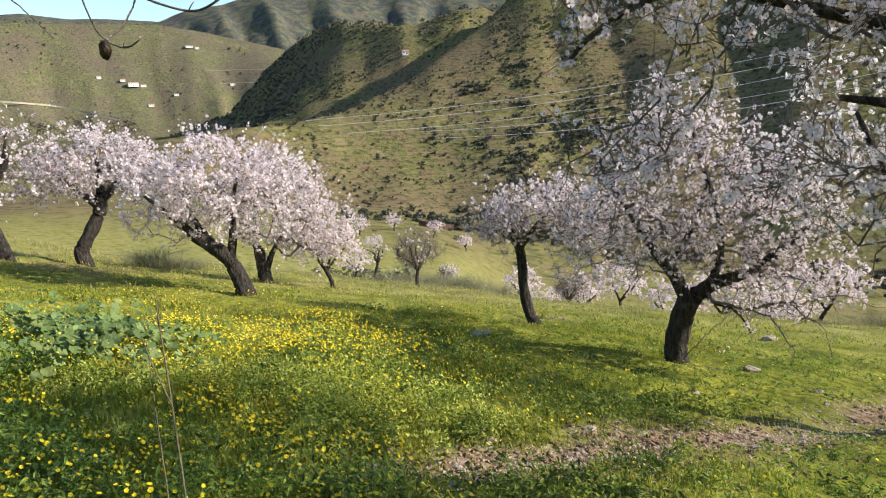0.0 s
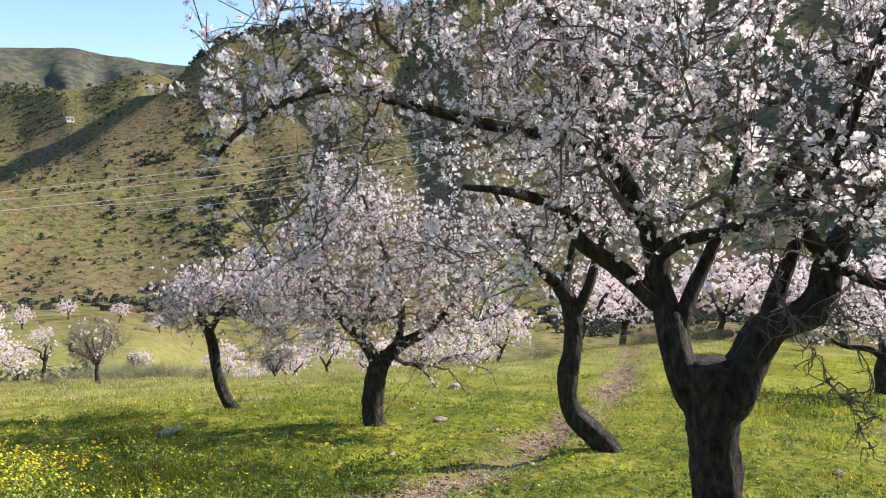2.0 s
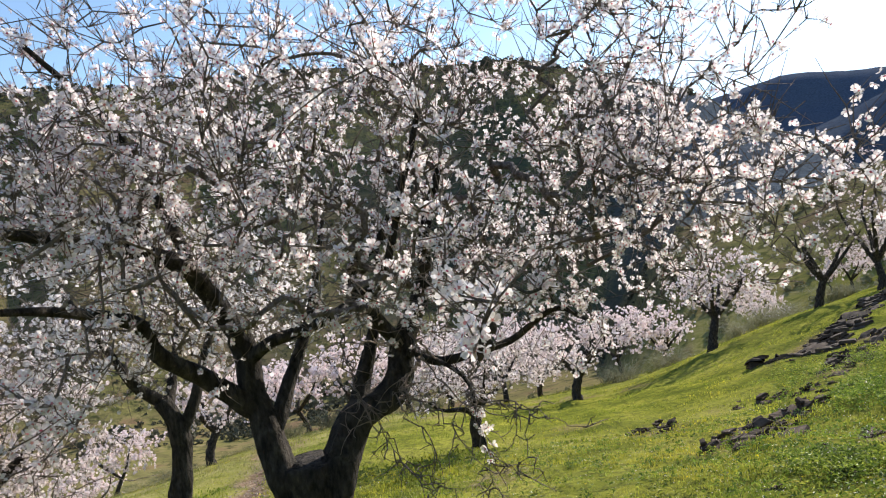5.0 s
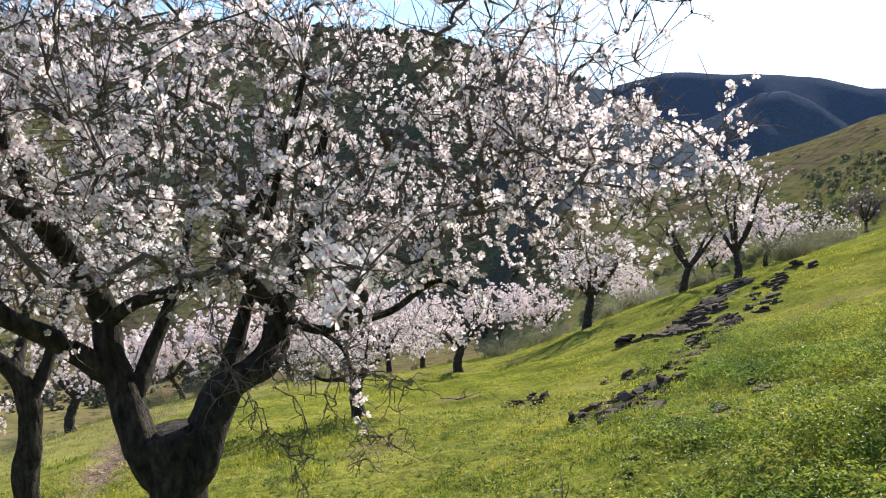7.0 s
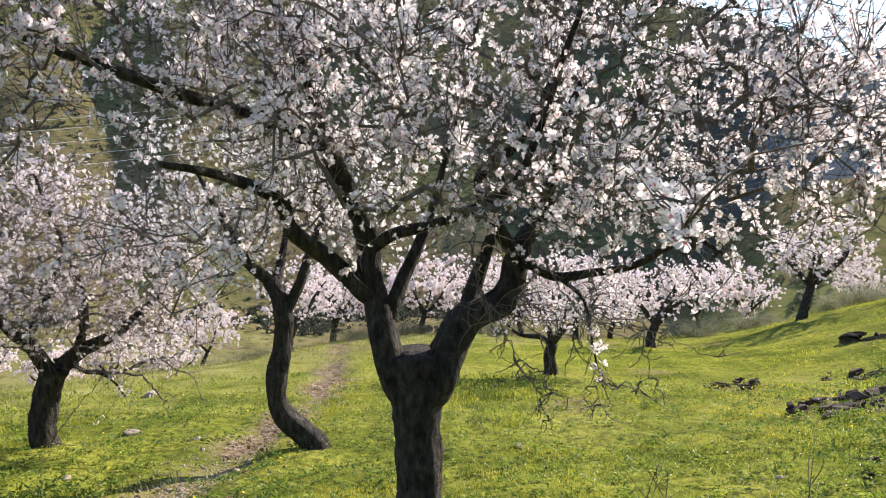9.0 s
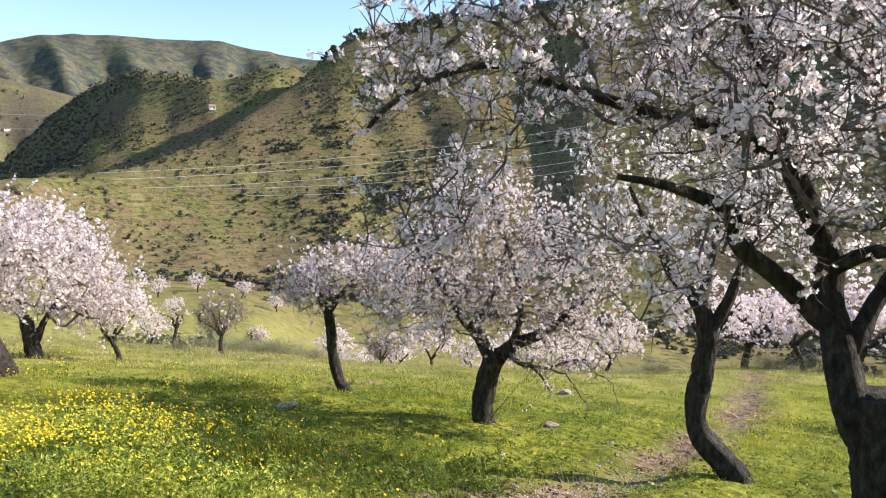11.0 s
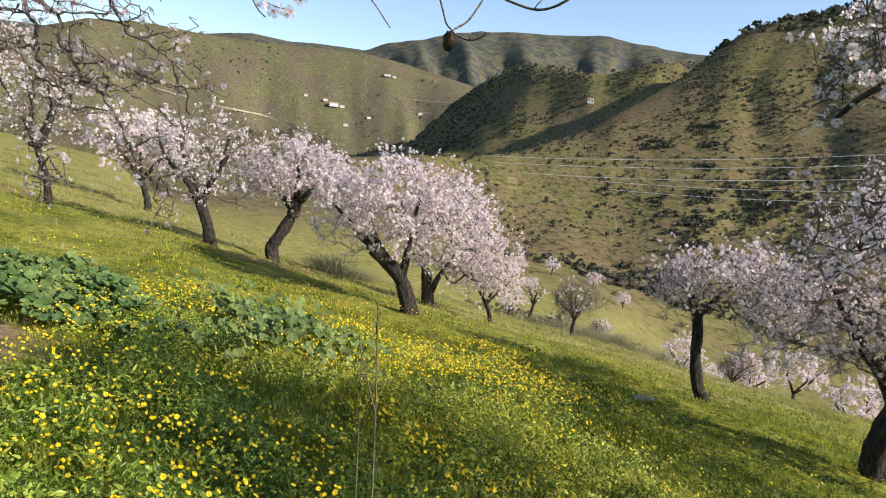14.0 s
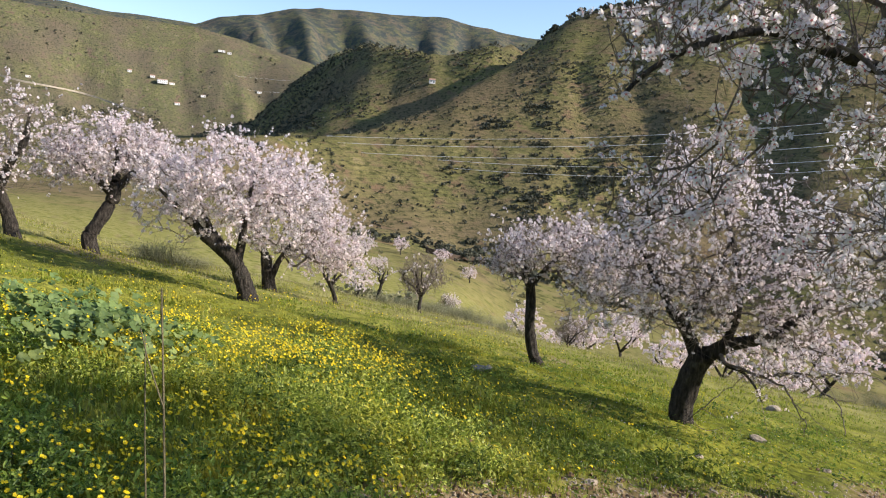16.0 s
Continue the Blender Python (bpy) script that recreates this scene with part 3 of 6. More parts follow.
def flowers_mesh(name, spot, rot, sz, rich, petal):
    if rich:
        v, f = scattered(FLOWER_V, [FLOWER_F, FLOWER_H], spot, rot, sz)
        idx = np.concatenate([np.zeros(len(f[0])), np.ones(len(f[1]))])
        return mesh_np(name, v, f, [petal, M_heart], idx)
    if sz.mean() > 0.07:
        v, f = scattered(CLUSTER_V, [CLUSTER_F], spot, rot, sz)
    else:
        v, f = scattered(SMALL_V, [SMALL_F], spot, rot, sz)
    return mesh_np(name, v, f, [petal])


def almond_tree(label, seed, limbs, blobs, reach=300, twigs=1500, flowers=4000, size=0.042, rich=False, petal=None, keep=None, group="almond trees", wild=0.1, gap=0.13, extra=None, single=None, tip=0.0035):
    """limbs: (places, radius at the start, at the end, the limb it springs from); the first is the trunk."""
    rng = np.random.default_rng(seed)
    root = np.array(limbs[0][0][0], float)
    limbs = [([tuple(np.subtract(p, root)) for p in pts], a, b, q) for pts, a, b, q in limbs]
    blobs = [(np.subtract(c, root), np.array(r)) for c, r in blobs]
    near = None if keep is None else (lambda p: keep(p + root))
    g = Growth(limbs)
    targets = in_crown(rng, blobs, reach)
    if extra is not None:
        targets = np.concatenate([targets, np.subtract(extra, root)])
    g.reach(rng, targets, gap, wild, tip, keep=near)
    tree = tagged(new("almond_tree"), label, "tree", group)
    tree.location = root
    for n in range(len(limbs)):
        ids = [q for q in range(g.given) if g.limb[q] == n]
        run = ([g.par[ids[0]]] if g.par[ids[0]] >= 0 else []) + ids
        r = g.R[run].copy()
        if n == 0:
            h = np.arange(len(run)) / max(1, len(run) - 1)
            r = r * (1 + 0.45 * np.exp(-h * 9)) * (1 + 0.05 * np.sin(h * 23 + seed))
        else:
            r[0] = r[1]
        fine = resample(g.P[run], 0.035 if rich else 0.06)
        r = np.interp(np.linspace(0, 1, len(fine)), np.linspace(0, 1, len(r)), r)
        part("trunk" if n == 0 else "limb", tube_mesh("limb", [(fine, r)], M_bark, (22 if n == 0 else 14) if size < 0.06 else 8), tree)
    part("branchwork", tube_mesh("branchwork", g.chains(g.given, len(g.P)), M_branch), tree, kind="stuff")
    chains, spot, rot, sz = crown_pieces(rng, g, twigs, flowers, size, near, rich)
    part("twigwork", tube_mesh("twigwork", chains, M_twig), tree, kind="stuff")
    if single is not None:
        # the flowers of the lowest, nearest boughs, one by one
        own = np.where(spot[:, 1] + root[1] < single)[0][:260]
        shapes = [flowers_mesh("blossom", np.zeros((1, 3)), np.eye(3)[None], np.array([1.0]), True, petal or M_petal)]
        for q in own:
            ob = part("blossom", shapes[0], tree)
            ob.matrix_basis = Matrix.Translation(spot[q]) @ Matrix(rot[q].tolist()).to_4x4() @ Matrix.Scale(float(sz[q]), 4)
        rest = np.setdiff1d(np.arange(len(spot)), own)
        spot, rot, sz = spot[rest], rot[rest], sz[rest]
    part("blossoms", flowers_mesh("blossoms", spot, rot, sz, rich, petal or M_petal), tree, "white and pale pink almond blossoms", "stuff")
    return tree


def clear_of_path(p):
    """True for places that leave room for the camera."""
    ok = np.ones(len(p), bool)
    for e in [(0.0, -0.45, 1.53), (0.2, -0.2, 1.55), (0.27, 0.2, 1.5), (0.0, 0.0, 1.5), (-0.35, -0.45, 1.5), (-0.46, -0.52, 1.5)]:
        ok &= np.linalg.norm(p - np.array(e), axis=1) > 0.95
    return ok


EDGE = curve([(40, 2.6), (58, 2.9), (60.5, 3.3), (64, 3.9), (67, 4.5), (74, 5.0), (80, 4.95), (86, 5.0), (92, 5.4), (120, 5.6)])


def main_crown(p):
    """Room for the camera, and a crown no higher than its shadow on the grass allows."""
    s = (p[:, 2] + 0.1 + 0.2 * p[:, 1]) / (sun_way.z + 0.2 * sun_way.y)
    x, y = p[:, 0] - s * sun_way.x, p[:, 1] - s * sun_way.y
    az, d = np.degrees(np.arctan2(-x, y)), np.hypot(x, y)
    flecks = (az < 70) | (az > 118) | (fbm(p[:, 0] * 2.4, p[:, 1] * 2.4 + p[:, 2] * 1.3, 2, 92) > np.where(p[:, 0] < -0.7, -0.36, -0.14))
    return clear_of_path(p) & flecks & ((az < 40) | (az > 120) | (d < EDGE(az) + 0.25 * fbm(p[:, 0] * 3, p[:, 1] * 3, 2, 91)))


E0 = np.array((0, 0, 1.5))


def from_eye(rows):
    return [tuple(E0 + np.array(w) * d) for *w, d in rows]


def main_tree():
    z0 = ground_z(-0.13, 3.9)
    fork = (-0.16, 3.84, 0.39)
    trunk = [(-0.13, 3.9, z0 - 0.1), (-0.12, 3.9, z0 + 0.25), (-0.135, 3.88, z0 + 0.75), (-0.14, 3.86, 0.2), (-0.138, 3.855, 0.42)]
    crotch, other = (-0.2, 3.86, 0.1), (-0.08, 3.86, 0.1)
    limb_b = [crotch, (-0.285, 3.83, 0.3), (-0.335, 3.84, 0.46), (-0.365, 3.87, 0.6), (-0.39, 3.9, 0.72), (-0.44, 3.93, 0.87), (-0.45, 3.95, 1.05), (-0.48, 3.91, 1.22), (-0.55, 3.82, 1.4), (-0.6, 3.68, 1.55), (-0.66, 3.53, 1.68), (-0.94, 3.31, 1.82), (-1.24, 3.07, 1.9), (-1.58, 2.7, 2.03), (-1.71, 2.45, 2.08), (-1.84, 2.22, 2.02), (-1.95, 1.98, 1.88), (-1.99, 1.86, 1.76)]
    limb_c = [(-0.39, 3.9, 0.72), (-0.53, 3.86, 0.86), (-0.69, 3.76, 1.03), (-0.85, 3.59, 1.2), (-0.88, 3.49, 1.37), (-0.98, 3.26, 1.46), (-1.1, 3.0, 1.53), (-1.23, 2.74, 1.57)]
    limb_d = [other, (0.005, 3.83, 0.28), (0.065, 3.86, 0.43), (0.12, 3.91, 0.55), (0.2, 3.95, 0.64), (0.37, 4.0, 0.7), (0.47, 4.04, 0.83), (0.51, 4.09, 1.0), (0.62, 4.14, 1.21), (0.7, 4.14, 1.38), (0.73, 4.03, 1.72), (0.85, 3.95, 2.1)]
    limb_e = [(-0.33, 3.86, 0.6), (-0.24, 3.99, 0.84), (-0.14, 4.08, 1.07), (-0.05, 4.15, 1.31), (0.02, 4.15, 1.59), (0.09, 4.08, 1.86)]
    limb_f = [(0.17, 3.95, 0.64), (0.23, 4.04, 0.83), (0.32, 4.12, 1.07), (0.38, 4.18, 1.35), (0.42, 4.18, 1.66)]
    limb_g = [(0.52, 4.04, 1.01), (0.6, 3.87, 0.96), (0.72, 3.69, 0.92), (0.82, 3.49, 0.83), (0.83, 3.29, 0.64), (0.84, 3.21, 0.54)]
    limb_h = [(0.54, 4.03, 0.99), (0.7, 3.79, 0.92), (0.9, 3.65, 0.97), (1.1, 3.5, 1.04), (1.29, 3.24, 1.22), (1.41, 3.02, 1.16)]
    limb_i = [(-0.6, 3.68, 1.55), *from_eye([(-0.22, 0.95, 0.2, 3.7), (-0.26, 0.93, 0.28, 3.6), (-0.32, 0.88, 0.36, 3.5)])]
    limb_j = [(-0.45, 3.95, 1.05), (-0.27, 3.78, 1.17), (-0.07, 3.64, 1.23), (0.17, 3.49, 1.34), (0.39, 3.38, 1.49), (0.48, 3.26, 1.71), (0.56, 3.11, 2.0)]
    limb_k = [(0.51, 4.09, 1.0), *from_eye([(0.1, 0.99, -0.09, 4.0), (0.06, 1.0, 0.0, 3.8), (0.12, 0.99, 0.06, 3.6), (0.17, 0.97, 0.16, 3.5), (0.2, 0.94, 0.25, 3.45)])]
    limb_l = [(1.29, 3.24, 1.22), (1.15, 2.8, 1.38), (0.92, 2.3, 1.42), (0.74, 1.8, 1.5), (0.6, 1.45, 1.47), (0.52, 1.2, 1.44)]
    limbs = [(trunk, 0.135, 0.165, None), (limb_b[:12], 0.102, 0.04, 0), (limb_c, 0.065, 0.014, 1), (limb_d, 0.128, 0.02, 0), (limb_e, 0.05, 0.012, 1), (limb_f, 0.055, 0.015, 3), (limb_g, 0.019, 0.005, 3), (limb_h, 0.034, 0.01, 3), (limb_i, 0.035, 0.012, 1), (limb_j, 0.04, 0.012, 1), (limb_k, 0.045, 0.012, 3), (limb_l, 0.011, 0.004, 7), (limb_b[11:], 0.036, 0.009, 1)]
    blobs = [((0.3, 3.8, 2.3), (2.0, 1.8, 1.2)), ((-1.1, 3.1, 2.0), (1.05, 0.75, 0.42)), ((-0.4, 3.7, 2.7), (1.0, 0.9, 0.55)), ((2.0, 2.75, 2.05), (0.7, 0.65, 0.65)), ((2.1, 2.6, 1.75), (0.55, 0.55, 0.5)), ((1.3, 3.3, 1.95), (1.4, 1.2, 0.8)), ((0.4, 2.75, 1.95), (1.5, 0.95, 0.72)), ((1.5, 3.5, 1.2), (0.75, 0.7, 0.42)), ((1.5, 3.0, 2.35), (1.3, 1.1, 0.8)),
             ((-1.9, 2.25, 2.25), (0.5, 0.6, 0.3)), ((0.75, 1.75, 1.58), (0.65, 0.5, 0.36)), ((0.62, 1.4, 1.45), (0.3, 0.25, 0.2)), ((-0.9, 2.3, 1.3), (0.55, 0.6, 0.32))]
    tree = almond_tree("large white-blossoming almond tree with a forked dark trunk on the grass", 11, limbs, blobs, 1650, 9500, 19500, 0.037, True, M_petal, main_crown, single=2.0, wild=0.2, tip=0.0032,
                       extra=[tuple(np.array(limb_b[10 + n % 7]) + (0.24 * math.sin(n * 2.1), 0.24 * math.cos(n * 1.7), (0.26 + 0.28 * math.sin(n * 3.3)) * (1 if n % 3 else -1.1))) for n in range(190)])
    rng = np.random.default_rng(77)
    root = np.array(tree.location)
    sprays = [[(0.52, 4.04, 1.01), (0.3, 3.6, 1.12), (0.18, 3.25, 1.09), (0.24, 3.1, 0.85), (0.37, 2.95, 0.69), (0.44, 2.8, 0.57), (0.51, 2.64, 0.45)],
              [(0.6, 3.87, 0.96), (0.43, 3.2, 0.91), (0.57, 3.04, 0.85), (0.64, 2.87, 0.76), (0.72, 2.68, 0.65)],
              [(0.7, 3.79, 0.92), (0.51, 3.25, 1.19), (0.68, 3.04, 0.87), (0.96, 2.84, 0.84), (0.94, 2.7, 0.79), (0.89, 2.54, 0.67)],
              [(0.3, 3.55, 1.3), (0.16, 3.17, 1.28), (0.2, 3.03, 1.01), (0.29, 2.88, 0.82), (0.39, 2.74, 0.7)],
              [(0.9, 3.65, 0.97), (0.72, 2.86, 0.91), (0.86, 2.73, 0.91), (1.03, 2.56, 0.85), (1.13, 2.41, 0.82)],
              [(0.6, 3.87, 0.96), (0.41, 3.1, 0.87), (0.53, 2.98, 0.73), (0.53, 2.87, 0.6), (0.45, 2.74, 0.41)],
              [limb_g[2], limb_g[3], limb_g[4], limb_g[5], (0.86, 3.12, 0.36)]]
    for pts in sprays:
        line = resample(pts, 0.04)
        line[2:] += rng.normal(size=line[2:].shape) * 0.011
        chains = [(line, 0.0085)]
        for _ in range(13):
            o = line[rng.integers(len(line) // 3, len(line))]
            e = o + rng.normal(size=3) * (0.09, 0.07, 0.05) + (0.02, -0.02, -0.06)
            twig = resample([o, (2 * o + e) / 3 + rng.normal(size=3) * 0.022, (o + 2 * e) / 3 + rng.normal(size=3) * 0.022, e], 0.025)
            chains.append((twig, 0.0042))
            for _ in range(2):
                a = twig[rng.integers(1, len(twig))]
                b = a + rng.normal(size=3) * 0.035 + (0, 0, -0.02)
                chains.append((resample([a, (a + b) / 2 + rng.normal(size=3) * 0.012, b], 0.02), 0.0028))
        part("bare_spray", tube_mesh("bare_spray", [(q - root, np.linspace(r, 0.0016, len(q))) for q, r in chains], M_twig, 5), tree, "crooked leafless grey spray")
    return tree


main_tree()


def ell(c, r):
    return (np.array(c, float), np.array(r, float))


def slanting_tree():
    trunk = [(-1.23, 6.31, -1.45), (-1.25, 6.31, -1.3), (-1.38, 6.28, -1.14), (-1.56, 6.25, -0.95), (-1.63, 6.23, -0.64), (-1.57, 6.25, -0.25), (-1.55, 6.25, 0.08), (-1.61, 6.24, 0.31), (-1.68, 6.23, 0.44)]
    a = [(-1.68, 6.23, 0.44), (-1.87, 6.19, 0.61), (-1.94, 6.1, 0.8), (-2.08, 6.0, 1.12), (-2.23, 5.9, 1.48)]
    b = [(-1.55, 6.25, 0.08), (-1.4, 6.28, 0.38), (-1.31, 6.35, 0.68), (-1.2, 6.45, 1.05), (-1.1, 6.6, 1.5)]
    c = [(-1.63, 6.24, 0.36), (-1.6, 6.5, 0.7), (-1.6, 6.8, 1.2)]
    return almond_tree("white-blossoming almond tree with a slanting dark trunk beside the track", 2, [(trunk, 0.12, 0.08, None), (a, 0.055, 0.015, 0), (b, 0.06, 0.012, 0), (c, 0.05, 0.012, 0)],
                       [ell((-1.7, 6.3, 1.35), (1.3, 1.1, 0.85)), ell((-2.2, 6.0, 0.9), (0.8, 0.8, 0.5)), ell((-0.9, 6.5, 1.2), (0.8, 0.8, 0.6))], 300, 1900, 5200, 0.038, False, M_petal)


def stout_tree():
    trunk = [(-4.2, 6.56, -1.65), (-4.2, 6.57, -1.4), (-4.2, 6.57, -1.16), (-4.13, 6.61, -0.79), (-4.07, 6.64, -0.61)]
    left = [(-4.11, 6.62, -0.68), (-4.27, 6.54, -0.34), (-4.4, 6.46, -0.17), (-4.58, 6.37, 0.14), (-4.75, 6.27, 0.45), (-5.0, 6.2, 0.8)]
    right = [(-4.06, 6.66, -0.66), (-3.87, 6.75, -0.46), (-3.62, 6.89, -0.34), (-3.34, 7.04, -0.11), (-3.03, 7.21, 0.24)]
    mid = [(-3.89, 6.74, -0.48), (-3.81, 6.78, -0.05), (-3.85, 6.7, 0.47), (-4.0, 6.55, 1.09), (-4.1, 6.5, 1.5)]
    low = [(-3.95, 6.7, -0.58), (-3.75, 6.68, -0.67), (-3.6, 6.64, -0.66), (-3.42, 6.6, -0.76), (-3.3, 6.54, -0.88)]
    rear = [(-4.3, 6.53, -0.3), (-4.17, 6.8, 0.21), (-4.13, 7.1, 0.81)]
    tree = almond_tree("pinkish-white almond tree with a stout dark forked trunk", 3, [(trunk, 0.13, 0.135, None), (left, 0.08, 0.015, 0), (right, 0.09, 0.02, 0), (mid, 0.05, 0.012, 2), (low, 0.025, 0.006, 2), (rear, 0.045, 0.012, 1)],
                       [ell((-4.15, 6.6, 0.65), (1.35, 1.25, 0.95)), ell((-4.3, 6.5, 1.35), (0.55, 0.6, 0.65)), ell((-5.0, 6.1, 0.2), (0.7, 0.8, 0.4)), ell((-3.2, 7.0, 0.4), (0.75, 0.8, 0.7)), ell((-3.3, 6.7, -0.4), (0.6, 0.7, 0.35)), ell((-5.0, 6.1, -0.2), (0.65, 0.7, 0.38)), ell((-4.25, 6.1, 0.05), (1.1, 0.7, 0.45)), ell((-3.1, 6.9, -0.15), (0.8, 0.7, 0.4))], 820, 4600, 12500, 0.036, False, M_petal_far)
    rng = np.random.default_rng(33)
    root = np.array(tree.location)
    boughs = [([(-3.85, 6.62, -0.55), (-3.63, 6.33, -0.52), (-3.41, 6.36, -0.56), (-3.12, 6.41, -0.6), (-3.0, 6.39, -0.64), (-2.87, 6.33, -0.76), (-2.72, 6.28, -0.88)], 0.022),
              ([(-3.41, 6.36, -0.56), (-3.27, 6.37, -0.56), (-2.96, 6.5, -0.46), (-2.75, 6.51, -0.56), (-2.59, 6.5, -0.63), (-2.49, 6.45, -0.76), (-2.43, 6.38, -0.89)], 0.014),
              ([(-3.3, 6.4, -0.57), (-3.14, 6.56, -0.54), (-2.82, 6.68, -0.46), (-2.61, 6.76, -0.36), (-2.45, 6.79, -0.36), (-2.24, 6.81, -0.42)], 0.012),
              ([(-4.05, 6.45, -1.4), (-3.71, 5.98, -1.06), (-3.55, 6.13, -0.82), (-3.37, 6.28, -0.56)], 0.009),
              ([(-4.2, 6.5, -0.4), (-4.56, 6.02, -0.15), (-4.78, 5.75, -0.17), (-4.89, 5.53, -0.25), (-4.81, 5.46, -0.35)], 0.012)]
    for pts, thick in boughs:
        line = resample(pts, 0.05)
        line = line + rng.normal(size=line.shape) * 0.008
        chains = [(line - root, np.linspace(thick, 0.004, len(line)))]
        for _ in range(9 if thick > 0.01 else 2):
            o = line[rng.integers(len(line) // 4, len(line))]
            e = o + rng.normal(size=3) * (0.12, 0.12, 0.06) + (0.08, 0, -0.07)
            m = (o + e) / 2 + rng.normal(size=3) * 0.03
            twig = resample([o, m, e], 0.04)
            chains.append((twig + rng.normal(size=twig.shape) * 0.006 - root, np.linspace(0.0055, 0.002, len(twig))))
        part("bare_bough", tube_mesh("bare_bough", chains, M_branch, 6), tree, "drooping leafless bough")
    return tree


def slim_tree():
    trunk = [(-6.68, 6.92, -1.85), (-6.71, 6.9, -1.7), (-6.82, 6.81, -1.42), (-6.88, 6.75, -1.0), (-6.89, 6.74, -0.65), (-6.93, 6.7, -0.32)]
    a = [(-6.93, 6.71, -0.36), (-7.07, 6.58, 0.0), (-7.16, 6.5, 0.32)]
    b = [(-6.91, 6.72, -0.4), (-6.69, 6.91, -0.02), (-6.42, 7.15, 0.35)]
    return almond_tree("small pinkish-white almond tree with a slim bent trunk", 4, [(trunk, 0.088, 0.065, None), (a, 0.045, 0.012, 0), (b, 0.045, 0.012, 0)],
                       [ell((-6.8, 6.8, 0.12), (0.75, 0.8, 0.42)), ell((-6.3, 7.2, 0.15), (0.7, 0.7, 0.42)), ell((-6.55, 7.0, 0.5), (0.3, 0.3, 0.3)), ell((-7.15, 6.55, -0.08), (0.55, 0.55, 0.35)), ell((-6.0, 7.2, -0.12), (0.6, 0.55, 0.35))], 380, 2000, 7200, 0.038, False, M_petal_far)


def full_tree(seed, trunk, others, blobs, flowers):
    return almond_tree("dense pale pink almond tree in full blossom on the slope", seed, [(trunk, 0.14, 0.105, None)] + [(o, 0.075, 0.015, 0) for o in others], blobs, 460, 2400, int(flowers * 1.25), 0.041, False, M_petal_far)


def left_trees():
    full_tree(5, [(-10.44, 3.87, -1.35), (-10.46, 3.85, -1.15), (-10.51, 3.73, -0.73), (-10.58, 3.56, -0.46), (-10.73, 3.21, -0.13)],
              [[(-10.52, 3.68, -0.64), (-10.52, 3.75, -0.19), (-10.5, 3.8, 0.35), (-10.4, 3.9, 0.9)], [(-10.6, 3.5, -0.4), (-11.0, 3.3, 0.1), (-11.3, 3.2, 0.7)], [(-10.73, 3.21, -0.15), (-10.8, 2.9, 0.2), (-10.8, 2.5, 0.6)]],
              [ell((-10.7, 3.5, 0.6), (1.3, 1.15, 0.95)), ell((-10.5, 4.2, 0.5), (1.0, 0.9, 0.85)), ell((-10.9, 2.75, 0.55), (0.9, 0.7, 0.7))], 12500)
    z = ground_z(-12.9, 5.35)
    full_tree(6, [(-12.9, 5.35, z - 0.1), (-12.92, 5.3, z + 0.3), (-12.95, 5.25, z + 0.75)],
              [[(-12.9, 5.33, z + 0.25), (-12.8, 5.5, z + 0.7), (-12.65, 5.85, z + 1.3)], [(-12.95, 5.25, z + 0.7), (-13.1, 5.1, z + 1.3), (-13.2, 5.0, z + 1.9)]],
              [ell((-12.75, 5.75, z + 1.6), (1.15, 1.15, 1.15)), ell((-12.5, 6.5, z + 1.05), (0.9, 0.75, 0.8))], 9500)
    full_tree(7, [(-14.35, 2.28, -1.2), (-14.33, 2.28, -0.95), (-14.34, 2.26, -0.68), (-14.3, 2.44, -0.36), (-14.26, 2.66, 0.08), (-14.25, 2.7, 0.35)],
              [[(-14.25, 2.68, 0.2), (-14.1, 3.0, 0.6), (-14.0, 3.3, 0.95)], [(-14.26, 2.66, 0.1), (-14.3, 2.3, 0.5), (-14.4, 1.9, 0.85)], [(-14.25, 2.7, 0.3), (-14.6, 2.8, 0.8), (-14.8, 2.8, 1.2)]],
              [ell((-14.3, 2.65, 0.95), (1.1, 1.05, 0.75)), ell((-14.4, 1.9, 0.7), (0.8, 0.65, 0.5)), ell((-14.2, 3.4, 0.8), (0.9, 0.6, 0.55))], 10000)


